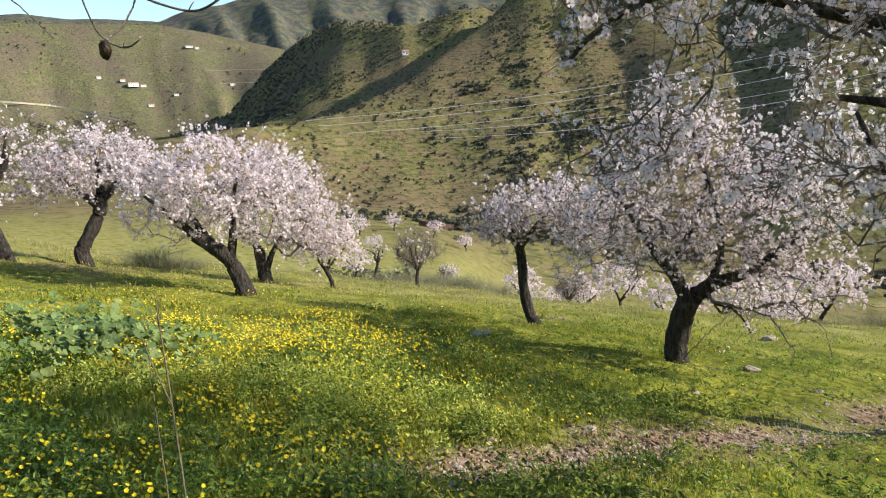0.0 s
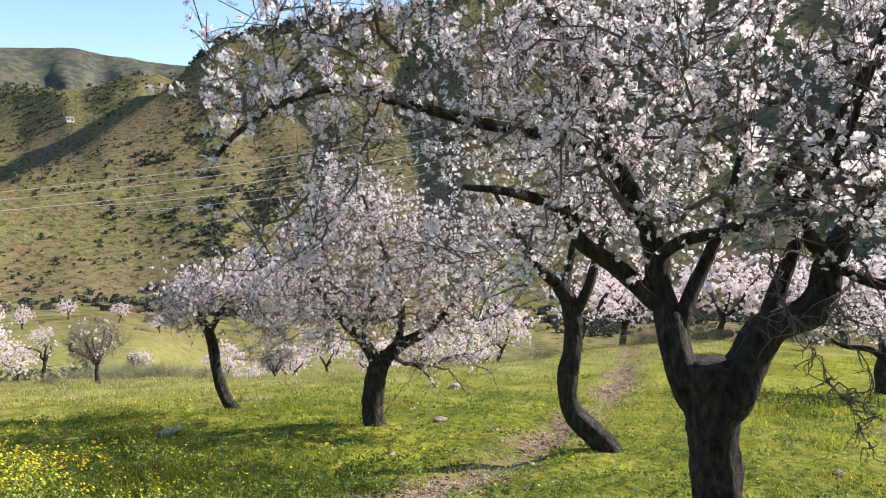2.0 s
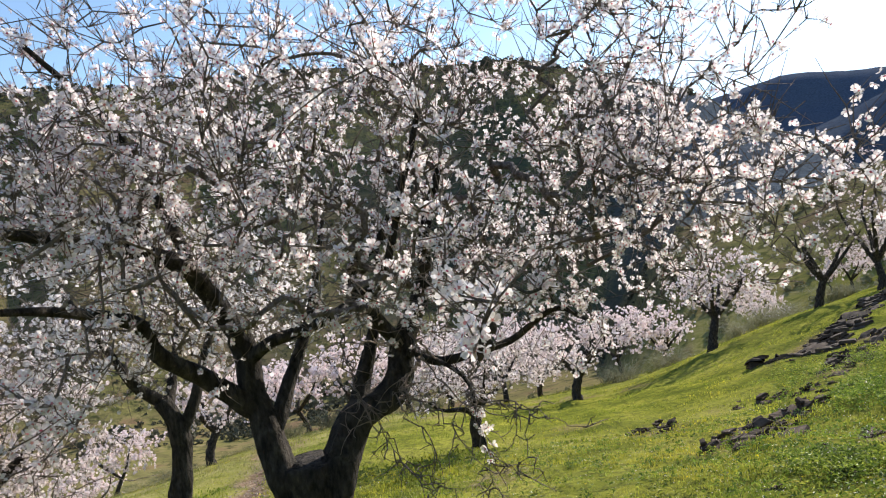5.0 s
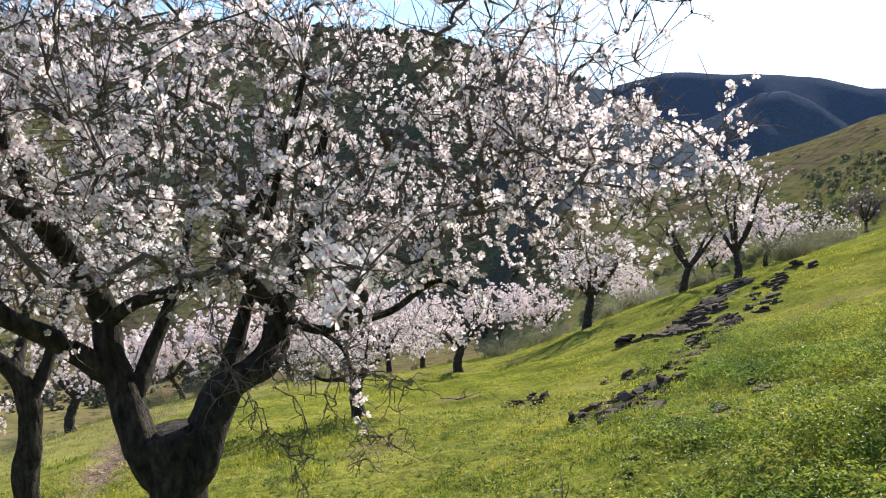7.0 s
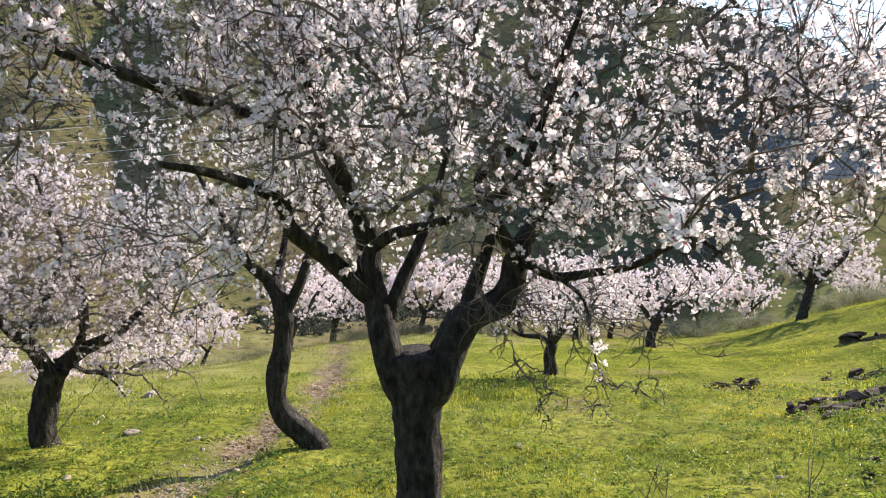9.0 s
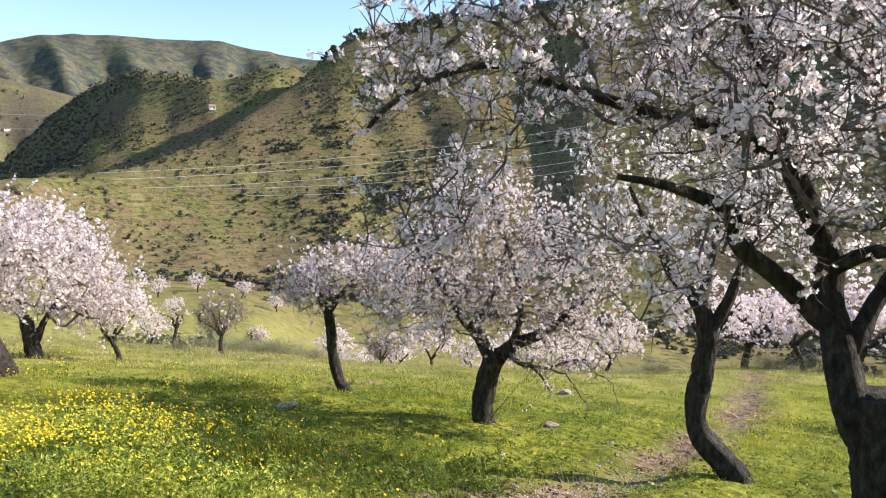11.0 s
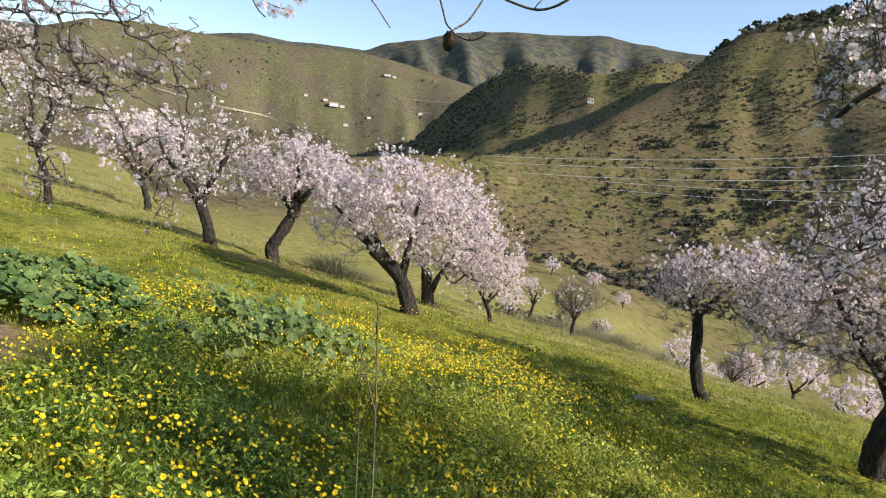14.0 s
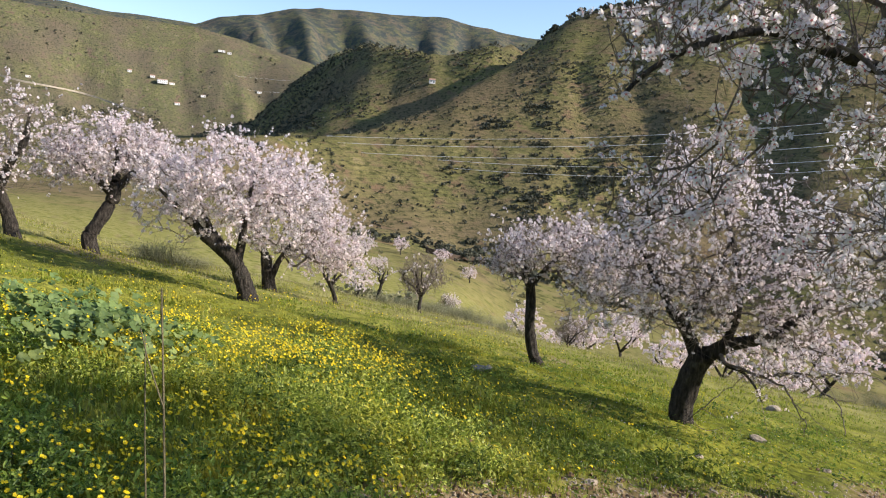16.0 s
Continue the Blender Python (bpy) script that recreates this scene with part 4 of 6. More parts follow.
def generic_tree(label, seed, az, d, height=3.4, wide=1.6, lean=(0.0, 0.0), fork=0.9, girth=0.13, flowers=3500, twigs=900, reach=220, petal=None, limbs_n=4, size=0.046, group="almond trees"):
    rng = np.random.default_rng(seed)
    if d > 20:
        flowers, twigs, reach, size = int(flowers * 0.28), int(twigs * 0.6), int(reach * 0.75), size * 1.7
    x, y, z = spot(az, d)
    f = np.array((x + lean[0], y + lean[1], z + fork))
    limbs = [([(x, y, z - 0.12), (x + lean[0] * 0.2 + rng.normal() * 0.05, y + lean[1] * 0.2, z + fork * 0.4), tuple(f)], girth, girth * 0.8, None)]
    a0 = rng.uniform(0, 6.28)
    h = height - fork
    for n in range(limbs_n):
        a = a0 + n * 6.283 / limbs_n + rng.normal() * 0.3
        out = np.array((math.cos(a), math.sin(a), 0))
        k = rng.uniform(0.8, 1.15)
        limbs.append(([tuple(f - (0, 0, 0.05)), tuple(f + out * wide * 0.22 * k + (0, 0, h * 0.2)), tuple(f + out * wide * 0.42 * k + (rng.normal() * 0.1, rng.normal() * 0.1, h * 0.42)), tuple(f + out * wide * 0.56 * k + (rng.normal() * 0.12, rng.normal() * 0.12, h * 0.66))], girth * 0.62, 0.015, 0))
    c = f + (lean[0] * 0.5, lean[1] * 0.5, h * 0.52)
    blobs = [ell(c, (wide * 0.8, wide * 0.8, h * 0.5))]
    for n in range(4):
        a = a0 + n * 1.57 + rng.normal() * 0.4
        blobs.append(ell(c + (math.cos(a) * wide * 0.5, math.sin(a) * wide * 0.5, rng.uniform(-0.25, 0.1) * h), (wide * rng.uniform(0.35, 0.6), wide * rng.uniform(0.35, 0.6), h * rng.uniform(0.22, 0.36))))
    return almond_tree(label, seed, limbs, blobs, reach, twigs, flowers, size, False, petal or M_petal_far, group=group)


slanting_tree()
stout_tree()
slim_tree()
left_trees()
PINK, WHITE = "pink-white almond tree in blossom farther down the slope", "pale almond tree in blossom on the far side of the brow"
# the right-hand trees
def brow_tree():
    z = ground_z(2.08, 11.7)
    trunk = [(2.08, 11.75, z - 0.1), (2.08, 11.75, z + 0.12), (2.04, 11.75, z + 0.35), (2.09, 11.75, z + 0.6)]
    lows = [[(2.09, 11.75, z + 0.55), (1.88, 11.7, z + 0.72), (1.46, 11.6, z + 0.8), (1.16, 11.5, z + 1.05)], [(2.09, 11.75, z + 0.55), (2.29, 11.75, z + 0.85), (2.66, 11.8, z + 1.1), (2.96, 11.9, z + 1.5)],
            [(2.09, 11.75, z + 0.58), (2.01, 11.95, z + 1.0), (1.86, 12.2, z + 1.5)], [(2.09, 11.75, z + 0.58), (2.21, 11.5, z + 1.0), (2.26, 11.3, z + 1.5)]]
    return almond_tree("small spreading almond tree in pink blossom on the brow", 21, [(trunk, 0.13, 0.1, None)] + [(q, 0.055, 0.012, 0) for q in lows], [ell((2.06, 11.75, z + 1.5), (1.5, 1.4, 0.7)), ell((1.26, 11.6, z + 1.2), (0.7, 0.8, 0.45)), ell((2.96, 11.8, z + 1.45), (0.8, 0.8, 0.55))], 300, 1300, 5200, 0.044, False, M_petal_far)


brow_tree()
generic_tree(PINK, 22, -18.4, 20.5, 2.9, 2.0, (0.1, 0), 0.8, 0.16, 5000)
generic_tree("white-blossoming almond tree with a dark trunk at the brow", 23, -29.4, 23.8, 3.6, 2.2, (0.35, 0.2), 1.1, 0.16, 9500, 1800, 420, limbs_n=6)
generic_tree("tall sparse almond tree with two bare dark boughs", 24, -41.3, 25.5, 4.8, 2.2, (0.15, 0.3), 0.9, 0.13, 4200, 2000, 420, limbs_n=5)
generic_tree("leafless grey almond tree behind the brow", 25, -37.2, 25.6, 3.3, 1.9, (0.25, 0), 0.9, 0.14, 350, 3000, 520, limbs_n=6)
low_tree = generic_tree(WHITE, 26, -43.2, 33, 3.0, 1.8, (0.1, 0), 0.7, 0.11, 6500, size=0.06)
far_tree = generic_tree("slender pale almond tree on the green slope beyond", 27, -46.0, 46, 3.6, 1.5, (0.0, 0.2), 1.4, 0.13, 1700, 500, 150)
# the trees along the contour, up on the other hand
generic_tree("bare-limbed almond tree with thin pale blossom", 31, 86.0, 14.2, 2.9, 1.3, (-0.1, -0.2), 0.8, 0.12, 2600, 1000, 260)
tall_tree = generic_tree("tall pale pink almond tree with a thick upright trunk", 32, 103.5, 17.9, 4.4, 2.1, (0.0, -0.1), 1.5, 0.2, 7500, 1400, 330, limbs_n=5)
thin_tree = generic_tree("thin grey-pink almond tree with few blossoms", 33, 97.1, 15.4, 2.9, 1.1, (0.0, -0.2), 1.1, 0.07, 1500, 900, 240)
pale_tree = generic_tree("pale pink almond tree on the slope", 34, 89.9, 21.0, 3.1, 1.9, (-0.3, -0.2), 0.9, 0.1, 7500, size=0.055)
# the trees down the slope
bare_tree = generic_tree("small nearly bare grey almond tree on dry grass", 35, 53.7, 23.0, 2.1, 1.1, (-0.1, 0.1), 0.6, 0.075, 500, 4200, 620, limbs_n=6)
slope_tree = generic_tree(PINK, 36, 13.2, 21.5, 3.1, 1.9, (0.2, 0.2), 1.0, 0.15, 7000, size=0.05)
small_tree = generic_tree("young almond tree with a crooked trunk", 37, 57.3, 30.0, 1.9, 0.6, (0.2, 0.1), 0.9, 0.08, 260, 320, 90)


def another(tree, az, d, turn, scale, label=""):
    x, y, z = spot(az, d)
    ob = copy_thing(tree, pose(x, y, z - 0.1, 0, 0, turn) @ Matrix.Scale(scale, 4))
    ob.scale = (scale, scale, scale)
    return tagged(ob, label)


another(tall_tree, 106.6, 19.2, 140, 0.95)
another(pale_tree, 61.8, 14.9, 75, 0.55, "low pale pink almond tree leaning over the grass")
another(low_tree, 58.6, 46.0, 10, 0.8)
for n, (tree, az, d, scale) in enumerate([
        (low_tree, 57.7, 150, 1.5), (pale_tree, 56.4, 120, 1.2), (low_tree, 54.7, 165, 1.5), (pale_tree, 51.3, 160, 1.4), (low_tree, 48.5, 150, 1.3), (bare_tree, 53.6, 70, 1.0), (bare_tree, 50.4, 75, 1.1),
        (small_tree, 50.8, 60, 1.1), (bare_tree, 47.0, 62, 1.1), (low_tree, 49.9, 100, 1.0), (pale_tree, 46.0, 90, 1.1), (low_tree, 44.2, 34, 0.75), (pale_tree, 42.0, 46, 1.0), (low_tree, 38.6, 36, 0.9), (bare_tree, 40.2, 33, 1.0),
        (pale_tree, 35.5, 31, 0.9), (low_tree, 31.5, 34, 1.0), (pale_tree, 27.0, 30, 1.0), (low_tree, 22.5, 33, 1.1), (pale_tree, 20.5, 25, 0.8), (slope_tree, 9.5, 27, 1.0), (pale_tree, 5.2, 28, 1.1), (low_tree, 1.5, 26, 1.15), (slope_tree, -3.5, 28, 1.1),
        (low_tree, -7.0, 27, 1.2), (pale_tree, -12.0, 27, 1.2), (low_tree, -15.0, 30, 1.2), (pale_tree, -22.0, 30, 1.1), (low_tree, -25.5, 32, 1.0), (low_tree, -33.0, 36, 0.8), (pale_tree, -39.3, 36, 0.8),
        (far_tree, -47.6, 52, 1.0), (far_tree, -44.0, 70, 1.1), (low_tree, -46.8, 64, 0.9), (bare_tree, -49.5, 40, 1.2), (far_tree, -42.2, 60, 0.7),
        (low_tree, -34.0, 120, 1.3), (pale_tree, -37.5, 130, 1.3), (low_tree, -40.5, 140, 1.4), (pale_tree, -31.0, 110, 1.2), (low_tree, -29.0, 90, 1.2)]):
    another(tree, az, d, (n * 67) % 360, scale)


def overhead_tree():
    """Stands behind the camera; only its hanging boughs come into view."""
    z = ground_z(-4.7, -3.7)
    trunk = [(-4.7, -3.7, z - 0.1), (-4.72, -3.7, z + 0.6), (-4.6, -3.5, z + 1.1)]
    a = [(-4.6, -3.5, z + 1.05), (-4.3, -2.9, 1.9), (-3.9, -2.4, 2.4), (-3.3, -1.6, 2.6), (-2.85, -1.05, 2.3), (-2.77, -0.9, 2.05)]
    c = [(-3.3, -1.6, 2.6), (-2.5, -1.1, 2.75), (-1.6, -0.5, 2.5), (-1.2, -0.2, 2.15)]
    g = [(-4.6, -3.5, z + 1.05), (-5.2, -3.8, 2.0), (-5.6, -4.0, 2.9)]

    def hidden(p):
        q = p - np.array((-0.45, -0.53, 1.5))
        az = np.degrees(np.arctan2(-q[:, 0], q[:, 1])) % 360
        return (az > 110) & (az < 250) & (np.linalg.norm(q, axis=1) > 1.2)

    tree = almond_tree("almond tree with hanging blossoming boughs over the slope", 41, [(trunk, 0.16, 0.13, None), (a, 0.03, 0.008, 0), (c, 0.006, 0.0022, 1), (g, 0.08, 0.02, 0)],
                       [ell((-5.1, -3.9, 2.4), (1.2, 1.2, 1.0))], 240, 1500, 2200, 0.036, True, M_petal, hidden)
    # gnarled boughs that hang into view, with short flowering spurs
    rng = np.random.default_rng(43)
    base = np.array(tree.location)
    mains = [([(-2.77, -0.9, 2.05), (-2.76, -0.87, 1.92), (-2.79, -0.8, 1.77), (-2.8, -0.81, 1.6), (-2.8, -0.82, 1.45), (-2.8, -0.77, 1.33)], 0.0085, 13),
             ([(-2.78, -0.93, 2.1), (-2.77, -0.64, 1.96), (-2.79, -0.59, 1.86), (-2.79, -0.5, 1.79), (-2.79, -0.38, 1.78)], 0.0065, 9),
             ([(-2.77, -0.9, 2.0), (-2.78, -0.79, 1.88), (-2.8, -0.71, 1.71), (-2.81, -0.6, 1.57), (-2.81, -0.55, 1.47), (-2.81, -0.47, 1.36), (-2.8, -0.35, 1.37)], 0.0075, 15),
             ([(-2.9, -1.4, 2.2), (-2.7, -1.33, 1.74), (-2.72, -1.22, 1.81), (-2.75, -1.03, 1.84), (-2.78, -0.81, 1.84), (-2.74, -0.6, 1.86)], 0.005, 9),
             ([(-2.8, -1.05, 2.2), (-2.74, -0.98, 1.98), (-2.7, -0.92, 1.84), (-2.73, -0.85, 1.7), (-2.7, -0.75, 1.63)], 0.005, 8),
             ([(-2.79, -0.7, 1.72), (-2.77, -0.55, 1.7), (-2.74, -0.42, 1.66), (-2.76, -0.3, 1.68)], 0.0045, 8)]
    flower_at, flower_up, small = [], [], []

    def spurs(line, count, long):
        for _ in range(count):
            k = rng.integers(max(1, len(line) // 6), len(line))
            o = line[k]
            way = rng.normal(size=3) + 0.5 * (line[k] - line[k - 1]) / 0.03
            way = way / np.linalg.norm(way)
            e = o + way * rng.uniform(0.4, 1.0) * long
            twig = resample([o, (2 * o + e) / 3 + rng.normal(size=3) * 0.012, (o + 2 * e) / 3 + rng.normal(size=3) * 0.015, e], 0.012)
            small.append((twig - base, np.linspace(0.0024, 0.0011, len(twig))))
            for q in range(rng.integers(0, 3)):
                at = twig[rng.integers(len(twig) // 2, len(twig))] + rng.normal(size=3) * 0.012
                flower_at.append(at - base)
                flower_up.append(rng.normal(size=3) + way)

    for pts, thick, branches in mains:
        line = resample(pts, 0.03)
        line[1:] += rng.normal(size=line[1:].shape) * 0.007
        part("hanging_bough", tube_mesh("hanging_bough", [(line - base, np.linspace(thick, 0.003, len(line)) * (1 + 0.2 * rng.random(len(line))))], M_branch, 7), tree)
        spurs(line, branches * 2, 0.05)
        for _ in range(branches):
            k = rng.integers(2, len(line))
            o = line[k]
            e = o + rng.normal(size=3) * (0.05, 0.13, 0.1) + (0, 0.05, -0.03)
            sub = resample([o, (2 * o + e) / 3 + rng.normal(size=3) * 0.03, (o + 2 * e) / 3 + rng.normal(size=3) * 0.03, e], 0.025)
            sub[1:] += rng.normal(size=sub[1:].shape) * 0.004
            small.append((sub - base, np.linspace(0.0042, 0.0018, len(sub))))
            spurs(sub, 5, 0.06)
    part("twigwork", tube_mesh("twigwork", small, M_branch, 5), tree, kind="stuff")
    part("blossoms", flowers_mesh("blossoms", np.array(flower_at), turns(rng, np.array(flower_up), len(flower_at)), rng.uniform(0.016, 0.028, len(flower_at)), True, M_petal), tree, "half-open white almond blossoms", "stuff")
    # the thin twigs that hang down beside the camera
    root, high = np.array(tree.location), (-1.2, -0.2, 2.15)
    hang = [[high, (-1.17, -0.25, 1.95), (-1.13, -0.23, 1.8), (-1.1241, -0.2206, 1.7207), (-1.1181, -0.2174, 1.6952), (-1.1099, -0.213, 1.6727), (-1.11, -0.2064, 1.6568), (-1.1072, -0.1981, 1.6488)],
            [high, (-1.15, -0.16, 1.95), (-1.11, -0.14, 1.8), (-1.1054, -0.149, 1.7283), (-1.106, -0.1564, 1.701), (-1.1048, -0.1663, 1.683), (-1.1057, -0.1797, 1.6624), (-1.1072, -0.1981, 1.6488), (-1.0986, -0.1904, 1.6413), (-1.089, -0.1825, 1.6374), (-1.0783, -0.175, 1.6396), (-1.0665, -0.1678, 1.6464)],
            [high, (-1.16, -0.19, 1.9), (-1.14, -0.18, 1.78), (-1.125, -0.1579, 1.7216), (-1.117, -0.1379, 1.7072), (-1.1045, -0.1141, 1.697), (-1.0903, -0.091, 1.6904), (-1.0781, -0.0752, 1.6926), (-1.0645, -0.0609, 1.7017), (-1.0524, -0.0503, 1.7133), (-1.0432, -0.0441, 1.7257), (-1.03, -0.03, 1.745)],
            [high, (-1.24, -0.29, 1.9), (-1.2379, -0.2865, 1.7349), (-1.2399, -0.2705, 1.7043), (-1.2382, -0.2558, 1.6872), (-1.2351, -0.2359, 1.6631)],
            [(-1.0903, -0.091, 1.6904), (-1.088, -0.088, 1.697), (-1.083, -0.085, 1.702)], [(-1.089, -0.1825, 1.6374), (-1.086, -0.183, 1.643)]]
    hang = [[tuple(np.add(q, (0.007, 0.022, 0.017))) for q in line] for line in hang]
    hang += [[(-2.2, -0.8, 2.65), (-2.0, -0.4, 2.3), (-1.892, -0.299, 2.014), (-1.876, -0.305, 1.894), (-1.844, -0.31, 1.817), (-1.847, -0.296, 1.788), (-1.846, -0.279, 1.774)], [(-1.876, -0.305, 1.894), (-1.829, -0.268, 1.844), (-1.825, -0.237, 1.827), (-1.821, -0.21, 1.817)], [(-1.844, -0.31, 1.817), (-1.84, -0.264, 1.8), (-1.831, -0.229, 1.795)]]
    rng = np.random.default_rng(49)
    shape = flowers_mesh("blossom", np.zeros((1, 3)), np.eye(3)[None], np.array([1.0]), True, M_petal)
    sprig = [(-1.833, -0.288, 1.798), (-1.84, -0.264, 1.789), (-1.834, -0.247, 1.799), (-1.831, -0.229, 1.792), (-1.825, -0.228, 1.82), (-1.82, -0.21, 1.821), (-1.846, -0.296, 1.794), (-1.835, -0.236, 1.783)]
    for q, rot in zip(sprig, turns(rng, rng.normal(size=(8, 3)), 8)):
        ob = part("blossom", shape, tree)
        ob.matrix_basis = Matrix.Translation(np.array(q) - root) @ Matrix(rot.tolist()).to_4x4() @ Matrix.Scale(0.03, 4)
    for pts, thick in zip(hang, (0.0013, 0.0014, 0.0019, 0.001, 0.001, 0.0009, 0.0018, 0.0014, 0.0012)):
        line = resample(pts, 0.006)
        r = np.full(len(line), thick) * (1 + 0.25 * np.clip(fbm(np.arange(len(line)) * 0.55, 0, 2, 5), 0, 1))
        part("hanging_twig", tube_mesh("hanging_twig", [(line - root, r)], M_branch, 5), tree)
    for place_, wide in (((-1.0655, -0.1672, 1.6472), 0.0042), ((-1.0825, -0.0848, 1.7026), 0.0034), ((-1.0858, -0.1831, 1.6436), 0.003)):
        v, f = flower_shape(5, False)[:2]
        bud = part("bud", mesh_np("bud", np.array(v) * (0.7, 0.7, 3.4) * wide, [np.array(f)], [M_petal_far]), tree)
        bud.location = np.array(place_) + (0.007, 0.022, 0.017) - root
    return tree


overhead_tree()


# ---- plants on the ground ----
M_grass = leafy("grass_blade", [(0.0, (0.17, 0.195, 0.028)), (0.5, (0.31, 0.325, 0.042)), (1.0, (0.42, 0.41, 0.08))], 0.5, 0.6, patches=2.2, gloss=0.3)
M_weed = leafy("weed_leaf", [(0.0, (0.05, 0.09, 0.016)), (0.45, (0.26, 0.34, 0.055)), (1.0, (0.62, 0.66, 0.15))], 0.5, 0.42, patches=1.6, gloss=0.5)
M_rank = leafy("rank_leaf", [(0.0, (0.08, 0.125, 0.025)), (0.5, (0.2, 0.26, 0.045)), (1.0, (0.38, 0.41, 0.085))], 0.5, 0.45, patches=1.3, gloss=0.4)
M_mallow = leafy("mallow_leaf", [(0.0, (0.09, 0.14, 0.05)), (0.6, (0.15, 0.215, 0.08)), (1.0, (0.24, 0.31, 0.12))], 0.36, 0.55, patches=1.5, gloss=0.25)
M_straw = leafy("dry_grass", [(0.0, (0.22, 0.2, 0.08)), (0.6, (0.33, 0.3, 0.13)), (1.0, (0.44, 0.38, 0.2))], 0.3, 0.7)
M_yellow = leafy("yellow_petal", [(0.0, (0.8, 0.55, 0.01)), (1.0, (0.88, 0.7, 0.03))], 0.35, 0.5)
M_scrub = leafy("scrub_leaf", [(0.0, (0.05, 0.056, 0.04)), (0.5, (0.08, 0.082, 0.055)), (1.0, (0.125, 0.12, 0.08))], 0.2, 0.8)
M_broom = leafy("broom_stem", [(0.0, (0.15, 0.16, 0.08)), (0.6, (0.24, 0.23, 0.12)), (1.0, (0.31, 0.27, 0.17))], 0.25, 0.8)
M_slate = plain_material("slate", (0.085, 0.06, 0.042), 0.95, 5.0, 0.65)
M_pebble = plain_material("pebble", (0.33, 0.27, 0.2), 0.9, 6.0, 0.4)
M_clod = plain_material("earth_clod", (0.17, 0.11, 0.062), 0.95, 12.0, 0.55)
M_wall = plain_material("white_plaster", (0.78, 0.76, 0.72), 0.8, 0.6, 0.06)
M_tiles = plain_material("roof_tiles", (0.4, 0.24, 0.17), 0.85, 1.5, 0.25)
M_dark = plain_material("dark_opening", (0.05, 0.05, 0.055), 0.4, 1.0, 0.1)
M_cable = plain_material("cable", (0.75, 0.75, 0.75), 0.4, 1.0, 0.05)
M_stalk = plain_material("dry_stalk", (0.14, 0.12, 0.07), 0.85, 60.0, 0.3)
M_pod = plain_material("dry_pod", (0.05, 0.035, 0.022), 0.8, 90.0, 0.5)


def heights(x, y):
    return land_height(np.asarray(x), np.asarray(y))


def strewn(rng, n, az0, az1, d0, d1, power=1.0):
    """Places by the way round and the distance; power 1: evenly along the distance."""
    az = np.radians(rng.uniform(az0, az1, n))
    d = d0 + (d1 - d0) * rng.random(n) ** power
    return -np.sin(az) * d - 0.1, np.cos(az) * d - 0.3


def tuft_shape(rng, blades, wide, spread, tall=1.0, slack=1.0):
    v, quads, tris = [], [], []
    for _ in range(blades):
        a, lean = rng.uniform(0, 6.28), rng.uniform(0.15, 0.75) * slack
        o = rng.normal(size=2) * spread * 0.5
        h = tall * rng.uniform(0.55, 1.0)
        way, side = np.array((math.cos(a), math.sin(a))), np.array((-math.sin(a), math.cos(a))) * wide
        k = len(v)
        for s, up, w in ((0, -0.08, 1.0), (0.35 * lean, 0.62, 0.75)):
            for sg in (-1, 1):
                p = o + way * s * h + side * w * sg * 0.5
                v.append((p[0], p[1], up * h))
        p = o + way * lean * h
        v.append((p[0], p[1], h * (1 - 0.25 * lean)))
        quads.append((k, k + 1, k + 3, k + 2))
        tris.append((k + 2, k + 3, k + 4))
    return np.array(v), quads, tris


def upright(rng, n, tilt=0.15, sunward=0.0):
    """Turns that stand up, or lean towards the sun as leaves do."""
    up = np.stack([rng.normal(size=n) * tilt, rng.normal(size=n) * tilt, np.ones(n)], 1) + sunward * np.array((0.72, 0.69, 0.0))
    return turns(rng, up, n)


def tufts(name, label, seed, x, y, size, mat, blades=7, wide=0.06, spread=0.5, sink=0.0):
    rng = np.random.default_rng(seed)
    z = heights(x, y) - sink
    vs, fs, count = [], [], 0
    pick = rng.integers(0, 5, len(x))
    for n in range(5):
        m = pick == n
        v, q, t = tuft_shape(rng, blades, wide, spread)
        vv, ff = scattered(v, [q, t], np.stack([x[m], y[m], z[m]], 1), upright(rng, m.sum()), size[m])
        vs.append(vv)
        fs += [g + count for g in ff]
        count += len(vv)
    quads, tris = [f for f in fs if f.shape[1] == 4], [f for f in fs if f.shape[1] == 3]
    return tagged(new(name, mesh_np(name, np.concatenate(vs), [np.concatenate(quads), np.concatenate(tris)], [mat])), label, name.replace("_", " "), kind="stuff")


def lush(x, y):
    """Where the tall weeds grow: the bank beside the camera."""
    az = np.degrees(np.arctan2(-x, y + 0.3))
    d = np.hypot(x, y)
    return step(az, 42, 62) * (1 - step(d, 5.2, 8.0)) * (1 - np.exp(-(((x + 5.2) / 0.75) ** 2 + ((y + 1.55) / 0.5) ** 2)))


def tussocks(rng, x, y, r, per):
    """Places in round tufts: x, y, how near the rim (0 to 1), and the tuft's number."""
    who = np.repeat(np.arange(len(x)), per)
    u, a = rng.random(len(who)), rng.uniform(0, 6.283, len(who))
    return x[who] + r[who] * np.sqrt(u) * np.cos(a), y[who] + r[who] * np.sqrt(u) * np.sin(a), u, who


def worn(x, y):
    """How bare the ground is: the track and the patch of earth."""
    return np.clip(np.exp(-(off_track(x, y) / 0.34) ** 2) + np.exp(-(((x + 5.2) / 0.7) ** 2 + ((y + 1.55) / 0.45) ** 2)), 0, 1)


